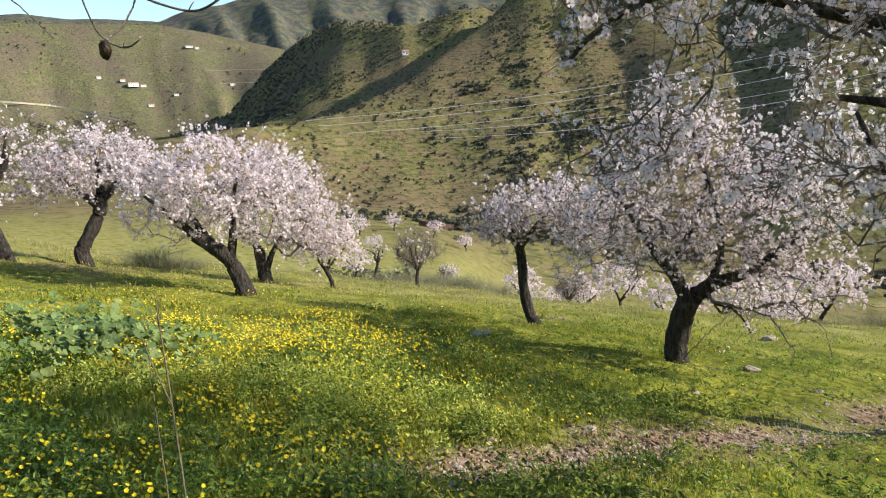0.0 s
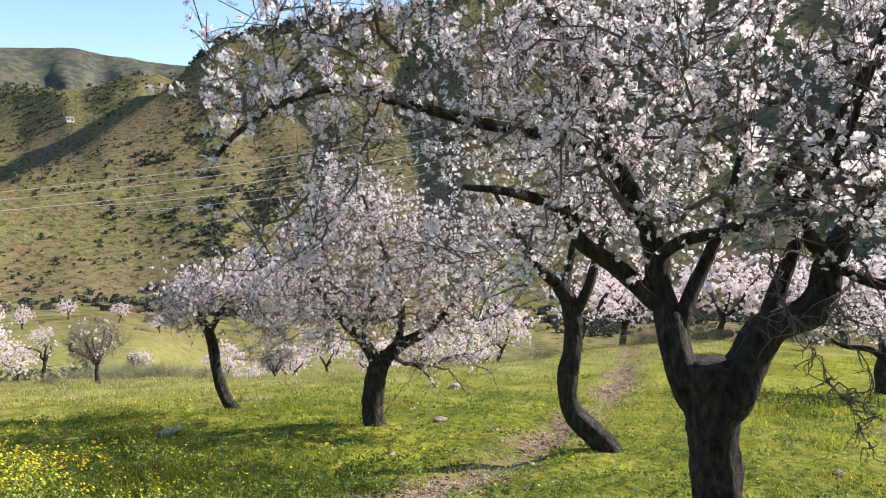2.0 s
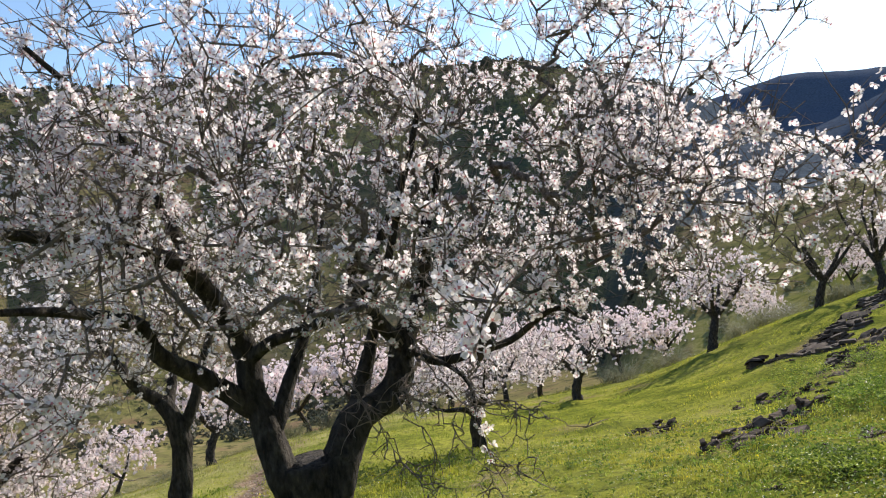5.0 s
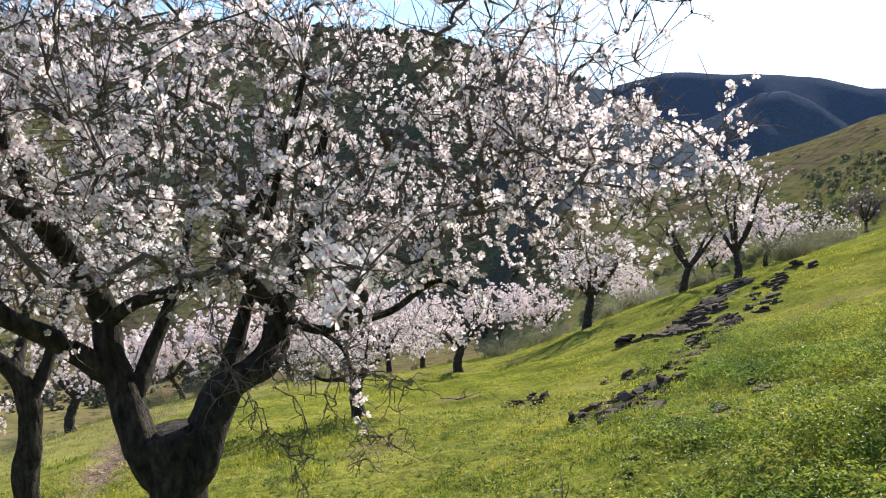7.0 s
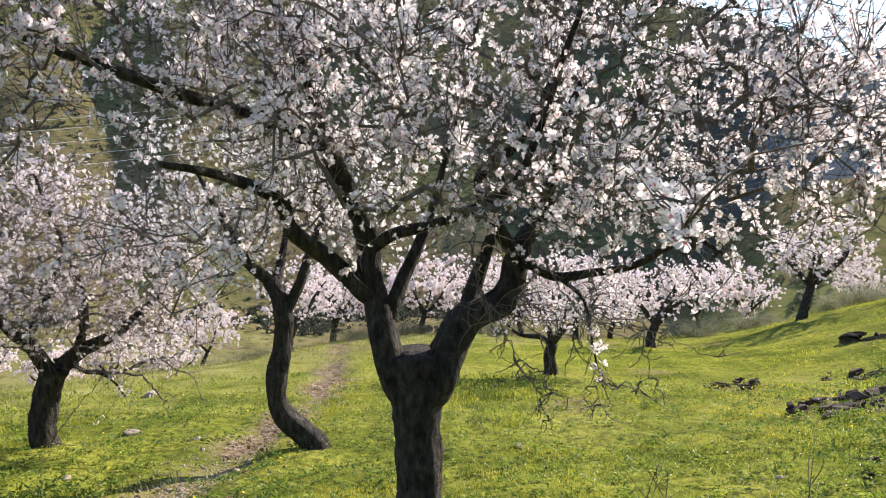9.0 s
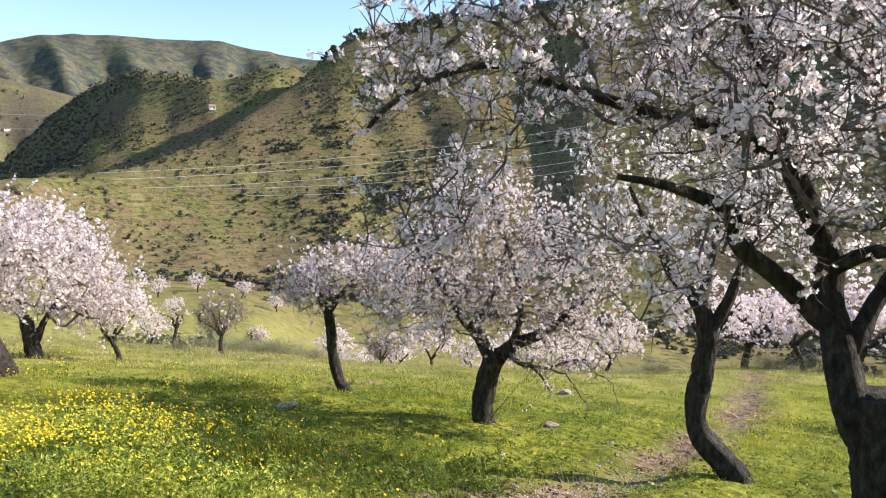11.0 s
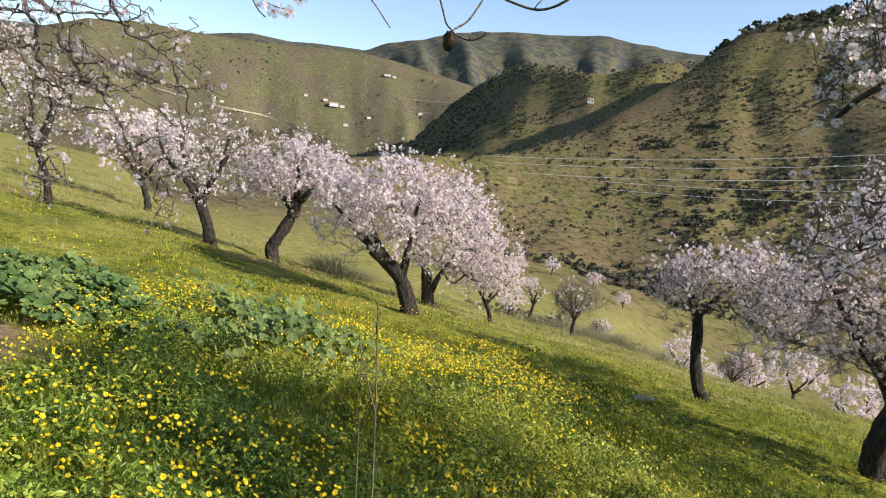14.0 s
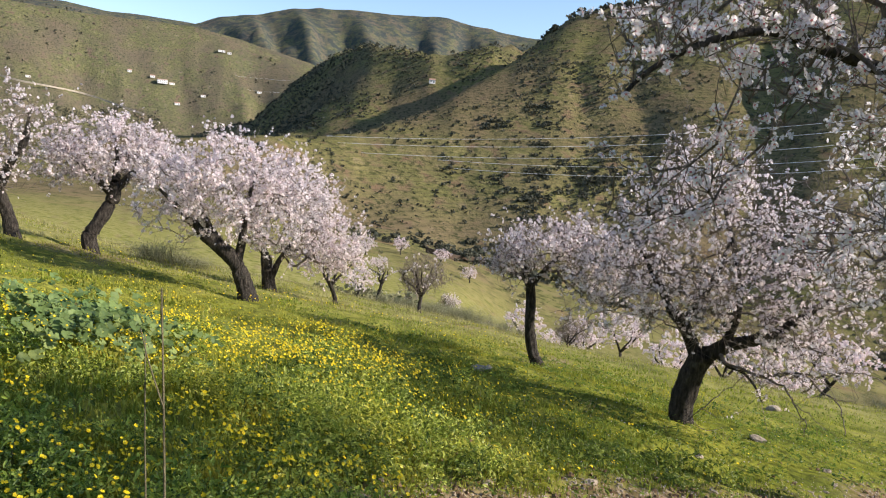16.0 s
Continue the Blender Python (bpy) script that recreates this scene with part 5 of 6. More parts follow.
def build_grass():
    rng = np.random.default_rng(101)
    # tufts with dark gaps between them
    x, y = strewn(rng, 8000, -54, 110, 1.6, 10.0, 1.2)
    keep = rng.random(len(x)) > 0.97 * worn(x, y)
    x, y = x[keep], y[keep]
    r = rng.uniform(0.05, 0.17, len(x)) * (0.75 + 0.5 * step(np.hypot(x, y), 4, 9))
    k = np.clip(0.7 + 1.5 * fbm(x * 1.1, y * 1.1, 3, 5), 0.2, 1.7) * rng.uniform(0.45, 0.85, len(x))
    gx, gy, u, who = tussocks(rng, x, y, r, 5)
    size = (0.026 + 0.036 * (1 - u) + 0.014 * rng.random(len(u))) * k[who] + 0.4 * r[who] * (1 - u) * k[who] * 0.25 + lush(gx, gy) * rng.uniform(0.0, 0.08, len(u)) + 0.012
    tufts("grass", "short bright green meadow grass in uneven tufts", 102, gx, gy, size, M_grass, 7, 0.1, 1.3)
    x, y = strewn(rng, 26000, -54, 110, 9.0, 32.0, 1.3)
    keep = rng.random(len(x)) > 0.85 * np.exp(-(off_track(x, y) / 0.35) ** 2)
    x, y = x[keep], y[keep]
    clump = np.clip(0.7 + 1.3 * fbm(x * 0.9, y * 0.9, 3, 5), 0.15, 1.7)
    tufts("grass", "meadow grass farther down the slope", 103, x, y, (0.016 + 0.022 * rng.random(len(x))) * clump + 0.012, M_grass, 7, 0.4, 4.6)
    x, y = strewn(rng, 22000, -10, 108, 5.5, 60.0, 1.4)
    q = -0.75 * x + 0.62 * y
    keep = rng.random(len(x)) < np.clip(step(q, 9, 15) * 0.9 + 0.05, 0, 1)
    x, y = x[keep], y[keep]
    tufts("dry_grass", "pale dry grass on the steeper slope", 104, x, y, 0.05 + 0.1 * rng.random(len(x)) + 0.06 * step(np.hypot(x, y), 14, 30), M_straw, 7, 0.06, 1.4)
    # dry blades and stalks lying among the green
    x, y = strewn(rng, 900, -54, 110, 2.2, 11.0, 1.2)
    tufts("dry_grass", "thin dry stalks among the green grass", 105, x, y, rng.uniform(0.05, 0.15, len(x)), M_straw, 3, 0.018, 0.5)


def leaf_mass(name, label, seed, x, y, z, size, shape, faces, mat, tilt=0.55, lean=0.55):
    rng = np.random.default_rng(seed)
    v, f = scattered(shape, faces, np.stack([x, y, z], 1), upright(rng, len(x), tilt, lean), size)
    return tagged(new(name, mesh_np(name, v, f, [mat])), label, name.replace("_", " "), kind="stuff")


def trefoil():
    v, f = [], []
    for n in range(3):
        a = n * 2.094
        c, s = math.cos(a), math.sin(a)
        k = len(v)
        v += [(x * c - y * s, x * s + y * c, z) for x, y, z in ((0.02, 0, 0), (0.32, 0.24, 0.05), (0.52, 0.0, -0.02), (0.32, -0.24, 0.07))]
        f.append((k, k + 1, k + 2, k + 3))
    return np.array(v), [f]


def lobed():
    ring = [(0.5 * (1 - 0.12 * (n % 2)) * math.cos(a), 0.5 * (1 - 0.12 * (n % 2)) * math.sin(a), 0.07 * math.sin(2.5 * a)) for n, a in ((n, 0.35 + n * 5.6 / 11) for n in range(12))]
    v = [(0.0, 0.0, -0.08)] + ring
    return np.array(v), [[(0, n, n + 1) for n in range(1, 12)]]


def leaflet():
    """One pointed leaf, folded along its middle."""
    v = [(0, 0, 0), (0.35, 0.2, 0.1), (0.8, 0.14, 0.12), (1.1, 0, 0.0), (0.8, -0.14, 0.14), (0.35, -0.2, 0.08)]
    return np.array(v) - (0.5, 0, 0), [[(0, 1, 2, 3), (0, 3, 4, 5)]]


def build_weeds():
    rng = np.random.default_rng(111)

    def plants(label, seed, x, y, r, tall, per, size, shape, faces, mat=None, tilt=0.8):
        wx, wy, u, who = tussocks(rng, x, y, r, per)
        lift = np.sqrt(np.clip(1 - u, 0, 1)) * rng.uniform(0.55, 1.0, len(u))
        leaf_mass("weeds", label, seed, wx, wy, heights(wx, wy) + tall[who] * lift + 0.015, rng.uniform(*size, len(u)), shape, faces, mat or M_weed, tilt, 0.25)

    shape, faces = trefoil()
    leaf, leaf_f = leaflet()
    # tall and low plants stand in clumps with dark gaps between them
    x, y = strewn(rng, 7600, 34, 112, 1.2, 8.2, 1.0)
    lump = fbm(x * 2.1, y * 2.1, 2, 17) + 0.6 * fbm(x * 0.8, y * 0.8, 2, 15)
    keep = rng.random(len(x)) < lush(x, y) * np.clip(0.62 + 1.5 * lump, 0.06, 1) * (1 - 0.95 * worn(x, y))
    x, y, lump = x[keep], y[keep], lump[keep]
    tall = 0.05 + 0.36 * np.clip(0.35 + 0.9 * lump, 0, 1) * rng.uniform(0.55, 1.25, len(x))
    plants("low leafy green weeds covering the bank", 112, x, y, rng.uniform(0.05, 0.15, len(x)), tall, 17, (0.014, 0.034), shape, faces, None, 1.1)
    plants("narrow-leaved green weeds on the bank", 122, x, y, rng.uniform(0.06, 0.16, len(x)), tall * 1.08, 17, (0.016, 0.046), leaf, leaf_f, None, 1.3)
    # small rosettes on the open meadow
    x, y = strewn(rng, 4200, -54, 60, 2.0, 11.0, 1.15)
    keep = rng.random(len(x)) > 0.95 * worn(x, y)
    x, y = x[keep], y[keep]
    plants("small leafy rosettes in the meadow grass", 113, x, y, rng.uniform(0.04, 0.13, len(x)), rng.uniform(0.02, 0.1, len(x)), 11, (0.02, 0.05), leaf, leaf_f, M_rank, 0.9)
    # the rank green growth of the stony bank and beside the track
    x, y = strewn(rng, 6000, -58, -18, 3.2, 14.0, 1.0)
    bank = step(x - 0.62 * y + 0.8 * fbm(x * 0.5, y * 0.5, 2, 29), -0.2, 2.4)
    keep = rng.random(len(x)) < 0.95 * bank * step(fbm(x * 0.75, y * 0.75, 3, 27), -0.3, 0.2)
    x, y = x[keep], y[keep]
    plants("rank green weeds on the stony bank", 123, x, y, rng.uniform(0.1, 0.25, len(x)), 0.08 + 0.3 * np.clip(0.45 + fbm(x * 0.9, y * 0.9, 3, 28), 0, 1) * rng.uniform(0.5, 1.2, len(x)), 44, (0.02, 0.045), leaf, leaf_f, M_rank, 0.85)
    x, y = strewn(rng, 900, 20, 66, 2.4, 6.0, 1.0)
    keep = (np.abs(off_track(x, y) - 0.62) < 0.3) & (fbm(x * 1.1, y * 1.1, 3, 39) > -0.15)
    x, y = x[keep], y[keep]
    plants("rank green weeds beside the earth track", 124, x, y, rng.uniform(0.09, 0.2, len(x)), rng.uniform(0.08, 0.24, len(x)), 36, (0.02, 0.05), leaf, leaf_f, M_rank, 0.85)
    shape, faces = lobed()
    s = rng.random(4200)
    line_x, line_y = np.interp(s, [0, 0.5, 1], [-6.5, -6.5, -5.9]), np.interp(s, [0, 0.5, 1], [-2.6, -0.9, 0.8])
    x, y = line_x + rng.normal(size=4200) * 0.5, line_y + rng.normal(size=4200) * 0.4
    keep = (np.hypot((x + 5.2) / 0.7, (y + 1.55) / 0.5) > 1.0) & (fbm(x * 1.2, y * 1.2, 2, 35) > -0.35)
    x, y = x[keep], y[keep]
    z = heights(x, y) + 0.08 + np.clip(0.2 + 0.3 * fbm(x * 1.6, y * 1.6, 3, 36), 0.02, 0.4) * rng.uniform(0.3, 1.0, len(x))
    leaf_mass("mallow", "broad dark green mallow leaves", 114, x, y, z, rng.uniform(0.05, 0.105, len(x)), shape, faces, M_mallow, 0.45)
    # yellow flowers
    def flowers(n, az0, az1, d0, d1, power, size, up, seed, need):
        x, y = strewn(rng, n, az0, az1, d0, d1, power)
        drift = fbm(x * 0.45, y * 0.45, 3, 45)
        keep = (rng.random(n) < np.clip(0.42 + 1.1 * drift + 0.25 * lush(x, y), 0.06, 1)) & (off_track(x, y) > 0.35) & (worn(x, y) < 0.3)
        keep &= rng.random(n) < need(x, y)
        x, y = x[keep], y[keep]
        tall = up[0] + (up[1] - up[0]) * rng.random(len(x))
        tall = tall + lush(x, y) * (0.05 + 0.42 * np.clip(0.35 + 0.9 * (fbm(x * 2.1, y * 2.1, 2, 17) + 0.6 * fbm(x * 0.8, y * 0.8, 2, 15)), 0, 1))
        leaf_mass("wildflowers", "small yellow wildflowers scattered in the grass", seed, x, y, heights(x, y) + tall, rng.uniform(*size, len(x)), SMALL_V, [SMALL_F], M_yellow, 0.5)
    flowers(17000, 36, 112, 1.9, 7.0, 0.95, (0.01, 0.019), (0.06, 0.16), 115, lambda x, y: 0.25 + 0.6 * lush(x, y))
    flowers(5200, 40, 112, 5.5, 17.0, 1.2, (0.015, 0.026), (0.05, 0.13), 116, lambda x, y: 1 - 0.8 * step(-0.75 * x + 0.62 * y, 10, 14))
    flowers(1300, 8, 45, 3.5, 11.0, 1.0, (0.018, 0.03), (0.04, 0.1), 117, lambda x, y: 0.35 + 0 * x)
    flowers(260, -54, -20, 4.0, 11.0, 1.0, (0.018, 0.03), (0.04, 0.1), 118, lambda x, y: 0.3 + 0 * x)
    # fallen petals
    x, y = strewn(rng, 8500, -52, 45, 2.0, 11.0, 1.1)
    leaf_mass("fallen_petals", "white petals fallen on the grass", 119, x, y, heights(x, y) + rng.uniform(0.02, 0.08, len(x)), rng.uniform(0.012, 0.022, len(x)), SMALL_V[:4], [[(0, 1, 2, 3)]], M_petal, 0.6)


# ---- stones ----
def ico(sub):
    bm = bmesh.new()
    bmesh.ops.create_icosphere(bm, subdivisions=sub, radius=0.5)
    v = np.array([p.co[:] for p in bm.verts])
    f = [tuple(q.index for q in g.verts) for g in bm.faces]
    bm.free()
    return v, f


def stone_mesh(seed, flat, mat, blocky=0.0):
    rng = np.random.default_rng(seed)
    v, f = ico(2)
    if blocky:
        box = v / (np.abs(v).max(1, keepdims=True) * 2)
        v = v * (1 - blocky) + box * blocky
    w = rng.normal(size=(7, 3))
    for a in w:
        a = a / np.linalg.norm(a)
        over = v @ a - rng.uniform(0.22, 0.4) * (1 + 0.4 * blocky)
        v = v - np.where(over > 0, over, 0)[:, None] * a
    v = v * (1, 0.75, flat) + rng.normal(size=v.shape) * 0.012
    return mesh_np("stone", v, [f], [mat])


def slab_mesh(seed, mat):
    """Broken slate: a few thin plates with jagged rims, stepped one on another."""
    rng = np.random.default_rng(seed)
    v, f = [], []
    low, plates = -0.25, 3 + seed % 2
    centre, wide = np.zeros(2), 0.5
    for n in range(plates):
        sides = rng.integers(6, 9)
        a = np.sort(rng.uniform(0, 6.283, sides) * 0.35 + np.arange(sides) * 6.283 / sides * 0.65 + rng.uniform(0, 0.5))
        rim = np.stack([np.cos(a), np.sin(a) * 0.62], 1) * (wide * rng.uniform(0.68, 1.1, sides))[:, None] + centre
        tall = rng.uniform(0.07, 0.16) if n else 0.32
        k, top = len(v), low + tall
        v += [(x * 1.03, y * 1.03, low) for x, y in rim] + [(x, y, top - rng.uniform(0, 0.03)) for x, y in rim] + [(x * 0.8 + centre[0] * 0.2, y * 0.8 + centre[1] * 0.2, top + rng.uniform(0.0, 0.025)) for x, y in rim] + [(*centre, top + 0.02)]
        for q in range(sides):
            w = (q + 1) % sides
            f += [(k + q, k + w, k + sides + w), (k + q, k + sides + w, k + sides + q), (k + sides + q, k + sides + w, k + 2 * sides + w), (k + sides + q, k + 2 * sides + w, k + 2 * sides + q), (k + 2 * sides + q, k + 2 * sides + w, k + 3 * sides)]
        low = top - 0.015
        centre, wide = centre + rng.normal(size=2) * 0.1 + (0.05, 0), wide * rng.uniform(0.6, 0.85)
    return mesh_np("rock", np.array(v), [np.array(f)], [mat])


SLABS = [slab_mesh(40 + n, M_slate) for n in range(9)]
PEBBLES = [stone_mesh(20 + n, 0.42, M_pebble, 0.45) for n in range(5)]


def build_stones():
    rng = np.random.default_rng(121)
    seams = [((4.45, 9.5), (4.95, 9.95), 12, 0.42), ((4.3, 6.85), (5.6, 7.9), 36, 0.5), ((4.9, 7.2), (6.1, 8.15), 18, 0.45), ((6.1, 9.5), (6.7, 10.0), 10, 0.4), ((8.9, 12.9), (9.9, 12.7), 14, 0.7), ((9.8, 12.7), (14.2, 16.1), 44, 0.85), ((8.1, 10.2), (10.2, 11.7), 36, 0.7), ((6.6, 8.3), (8.2, 10.2), 16, 0.4), ((10.3, 11.4), (15.0, 15.0), 22, 0.7), ((4.5, 5.35), (4.85, 5.65), 9, 0.36), ((5.6, 5.9), (7.4, 7.8), 14, 0.4), ((4.25, 4.3), (4.5, 4.6), 4, 0.24), ((2.6, 3.6), (3.6, 4.6), 7, 0.14)]
    for (ax, ay), (bx, by), n, size in seams:
        for q in range(n):
            s = rng.random()
            x, y = ax + (bx - ax) * s + rng.normal() * 0.22, ay + (by - ay) * s + rng.normal() * 0.22
            k = size * (0.4 + 1.05 * rng.random() ** 1.6)
            ob = tagged(new("rock", SLABS[rng.integers(9)]), "dark brown layered slate rock jutting from the grassy bank", "rock", "rocks of the bank")
            ob.matrix_world = pose(x, y, ground_z(x, y) - 0.04 * k, rng.normal() * 9 + 4, rng.normal() * 8 - 16, -52 + rng.normal() * 30) @ Matrix.Diagonal((k, k, k * rng.uniform(0.3, 0.62), 1))
    for q in range(150):
        s = rng.uniform(0, len(TRACK) - 2.2)
        (ax, ay), (bx, by) = TRACK[int(s)], TRACK[int(s) + 1]
        w = rng.normal() * 0.3
        x, y = ax + (bx - ax) * (s % 1) + w, ay + (by - ay) * (s % 1) + rng.normal() * 0.1
        k = rng.uniform(0.03, 0.08) * (1.4 if rng.random() < 0.1 else 1)
        ob = tagged(new("stone", PEBBLES[rng.integers(5)]), "pale stone on the worn track", "stone", "stones on the track")
        ob.matrix_world = pose(x, y, ground_z(x, y) + 0.04 * k, 0, 0, rng.uniform(0, 360)) @ Matrix.Diagonal((k, k, k, 1))
    for x, y, k in [(-4.75, 10.4, 0.3), (-3.53, 7.13, 0.2), (0.77, 5.88, 0.13), (1.2, 4.9, 0.09), (-2.9, 3.2, 0.12), (-3.1, 2.4, 0.1), (2.5, 4.4, 0.07), (-6.0, 5.0, 0.28), (-6.3, 5.4, 0.18), (-3.3, 5.4, 0.1), (-2.7, 6.9, 0.12)]:
        ob = tagged(new("stone", PEBBLES[int(k * 100) % 5]), "pale stone lying in the grass", "stone", "stones in the grass")
        ob.matrix_world = pose(x, y, ground_z(x, y) + 0.08 * k, 4, -6, k * 900) @ Matrix.Diagonal((k, k, k, 1))
    n = 5200
    s = rng.uniform(0, len(TRACK) - 1.01, n)
    T = np.array(TRACK)
    i = s.astype(int)
    p = T[i] + (T[i + 1] - T[i]) * (s % 1)[:, None] + rng.normal(size=(n, 2)) * 0.26
    v, f = ico(1)
    vv, ff = scattered(v * (1, 0.8, 0.6), [f], np.stack([p[:, 0], p[:, 1], heights(p[:, 0], p[:, 1])], 1), upright(rng, n, 0.4), rng.uniform(0.008, 0.034, n) ** 1.0)
    tagged(new("gravel", mesh_np("gravel", vv, ff, [M_pebble])), "loose gravel on the brown earth track", "gravel", kind="stuff")
    # clods of trodden earth
    n = 3600
    i = rng.integers(0, 6, n)
    p = T[i] + (T[i + 1] - T[i]) * rng.random((n, 1)) + rng.normal(size=(n, 2)) * (0.34, 0.3)
    p = p[fbm(p[:, 0] * 2.3, p[:, 1] * 2.3, 2, 83) > -0.25]
    v, f = clump_shape(77)
    vv, ff = scattered(v * (1, 0.8, 0.7), [f], np.stack([p[:, 0], p[:, 1], heights(p[:, 0], p[:, 1]) - 0.004], 1), upright(rng, len(p), 0.5), 0.012 + 0.05 * rng.random(len(p)) ** 3)
    tagged(new("earth_clods", mesh_np("earth_clods", vv, ff, [M_clod])), "crumbled brown clods of earth along the track", "earth", kind="stuff")


# ---- shrubs and far hills ----
def clump_shape(seed, sub=1):
    rng = np.random.default_rng(seed)
    v, f = ico(sub)
    v = v * (1 + 0.28 * rng.normal(size=(len(v), 1))) * (1, 1, 0.75) + (0, 0, 0.22)
    return v, f


def bushy_shape(seed, leaves):
    """A shrub as a heap of small leaf sprays with gaps and an uneven outline."""
    rng = np.random.default_rng(seed)
    c = rng.normal(size=(leaves, 3))
    c /= np.linalg.norm(c, axis=1, keepdims=True)
    c = c * (rng.uniform(0.3, 1.0, (leaves, 1)) ** 0.5) * (0.46, 0.46, 0.36) * rng.uniform(0.75, 1.25, (leaves, 1)) + (0, 0, 0.27)
    card = np.array([(-0.5, -0.35, 0), (0.45, -0.5, 0.1), (0.5, 0.4, -0.05), (-0.4, 0.5, 0.12)])
    v, f = scattered(card, [[(0, 1, 2, 3)]], c, turns(rng, rng.normal(size=(leaves, 3)) + (0, 0, 0.5), leaves), np.full(leaves, 1.5 / leaves**0.5) * rng.uniform(0.7, 1.2, leaves))
    return v, [tuple(q) for q in f[0]]


def build_scrub():
    rng = np.random.default_rng(131)

    def plant(name, label, n, az0, az1, d0, d1, size, thr, freq, seed, mat=M_scrub, power=0.8, shade=0.0, leaves=12):
        az = np.radians(rng.uniform(az0, az1, n))
        d = d0 + (d1 - d0) * rng.random(n) ** power
        x, y = -np.sin(az) * d, np.cos(az) * d
        lee = (land_height(x + 12 * sun_way.x, y + 12 * sun_way.y) - land_height(x - 12 * sun_way.x, y - 12 * sun_way.y)) / 24
        keep = fbm(x * freq, y * freq, 3, seed) + 0.35 * rng.random(n) + shade * np.clip(lee, -0.35, 0.35) > thr
        x, y = x[keep], y[keep]
        z = heights(x, y)
        k = size[0] + (size[1] - size[0]) * rng.random(len(x)) ** 2.2
        pick = rng.integers(0, 6, len(x))
        vs, fs, count = [], [], 0
        for q in range(6):
            m = pick == q
            v, f = bushy_shape(200 + q + seed, leaves)
            vv, ff = scattered(v, [f], np.stack([x[m], y[m], z[m]], 1), upright(rng, m.sum(), 0.1), k[m])
            vs.append(vv)
            fs.append(ff[0] + count)
            count += len(vv)
        tagged(new(name, mesh_np(name, np.concatenate(vs), [np.concatenate(fs)], [mat])), label, "scrub", kind="stuff")

    plant("scrub", "dark shrubs dotted over the opposite hillside", 15000, -30, 72, 250, 640, (0.4, 2.6), 0.14, 0.025, 7, shade=0.5)
    plant("scrub", "dark shrubs and trees on the hills up the valley", 13000, 42, 72, 660, 1060, (0.9, 4.0), 0.24, 0.02, 8, shade=1.1)
    plant("scrub", "small dark trees dotted over the far hillside", 12000, 62, 108, 450, 1520, (1.0, 5.0), 0.27, 0.012, 9, shade=1.0)
    plant("scrub", "dark bushes along the valley bottom", 2600, -25, 66, 190, 275, (1.0, 4.5), 0.05, 0.02, 10, leaves=30)
    plant("scrub", "grey-green bushes among the trees down the slope", 420, -50, 62, 45, 170, (0.8, 2.4), 0.1, 0.05, 11, M_broom, leaves=60)
    plant("scrub", "dark scrub on the slope beyond the brow", 2600, -52, -22, 100, 290, (0.5, 2.6), 0.2, 0.03, 12, M_broom, leaves=24)
    plant("scrub", "tree tops along the skyline", 1800, -30, 50, 590, 680, (2.5, 8.0), 0.2, 0.01, 13)
    # a dark wooded gully below the road, and clumps on the opposite hillside
    for az0, el0, wide, n in ((81, 0.2, 26, 170), (79.5, 0.1, 22, 130), (77.8, 0.6, 24, 170), (76.3, 0.4, 20, 130), (75.2, 0.0, 18, 120), (47.8, 2.45, 9, 26), (47.0, 2.35, 6, 12), (44.1, 3.9, 10, 30), (43.0, 4.3, 6, 14), (50.5, -1.6, 7, 16), (46.8, -2.2, 8, 20), (43.4, -1.5, 7, 30), (43.6, -3.6, 7, 34), (43.5, -5.4, 6, 24), (41.0, -0.6, 9, 30), (39.4, -2.6, 10, 34), (37.0, -1.0, 9, 26), (38.4, -1.6, 8, 24), (43.2, 1.0, 5, 20), (42.9, 2.6, 5, 16)):
        cx, cy, _ = sight(az0, el0)
        x, y = cx + rng.normal(size=n) * wide * 0.55, cy + rng.normal(size=n) * wide * 0.55
        v, f = bushy_shape(300 + n, 20)
        vv, ff = scattered(v, [f], np.stack([x, y, heights(x, y)], 1), upright(rng, n, 0.1), rng.uniform(1.2, 3.6, n))
        tagged(new("scrub", mesh_np("scrub", vv, ff, [M_scrub])), "dense clump of dark bushes on the hillside", "scrub", kind="stuff")
    # the green gullies of the opposite hillside
    plant("scrub", "dense dark bushes in the gullies", 4200, 24, 46, 260, 560, (0.7, 3.2), 0.34, 0.014, 14, shade=0.6)


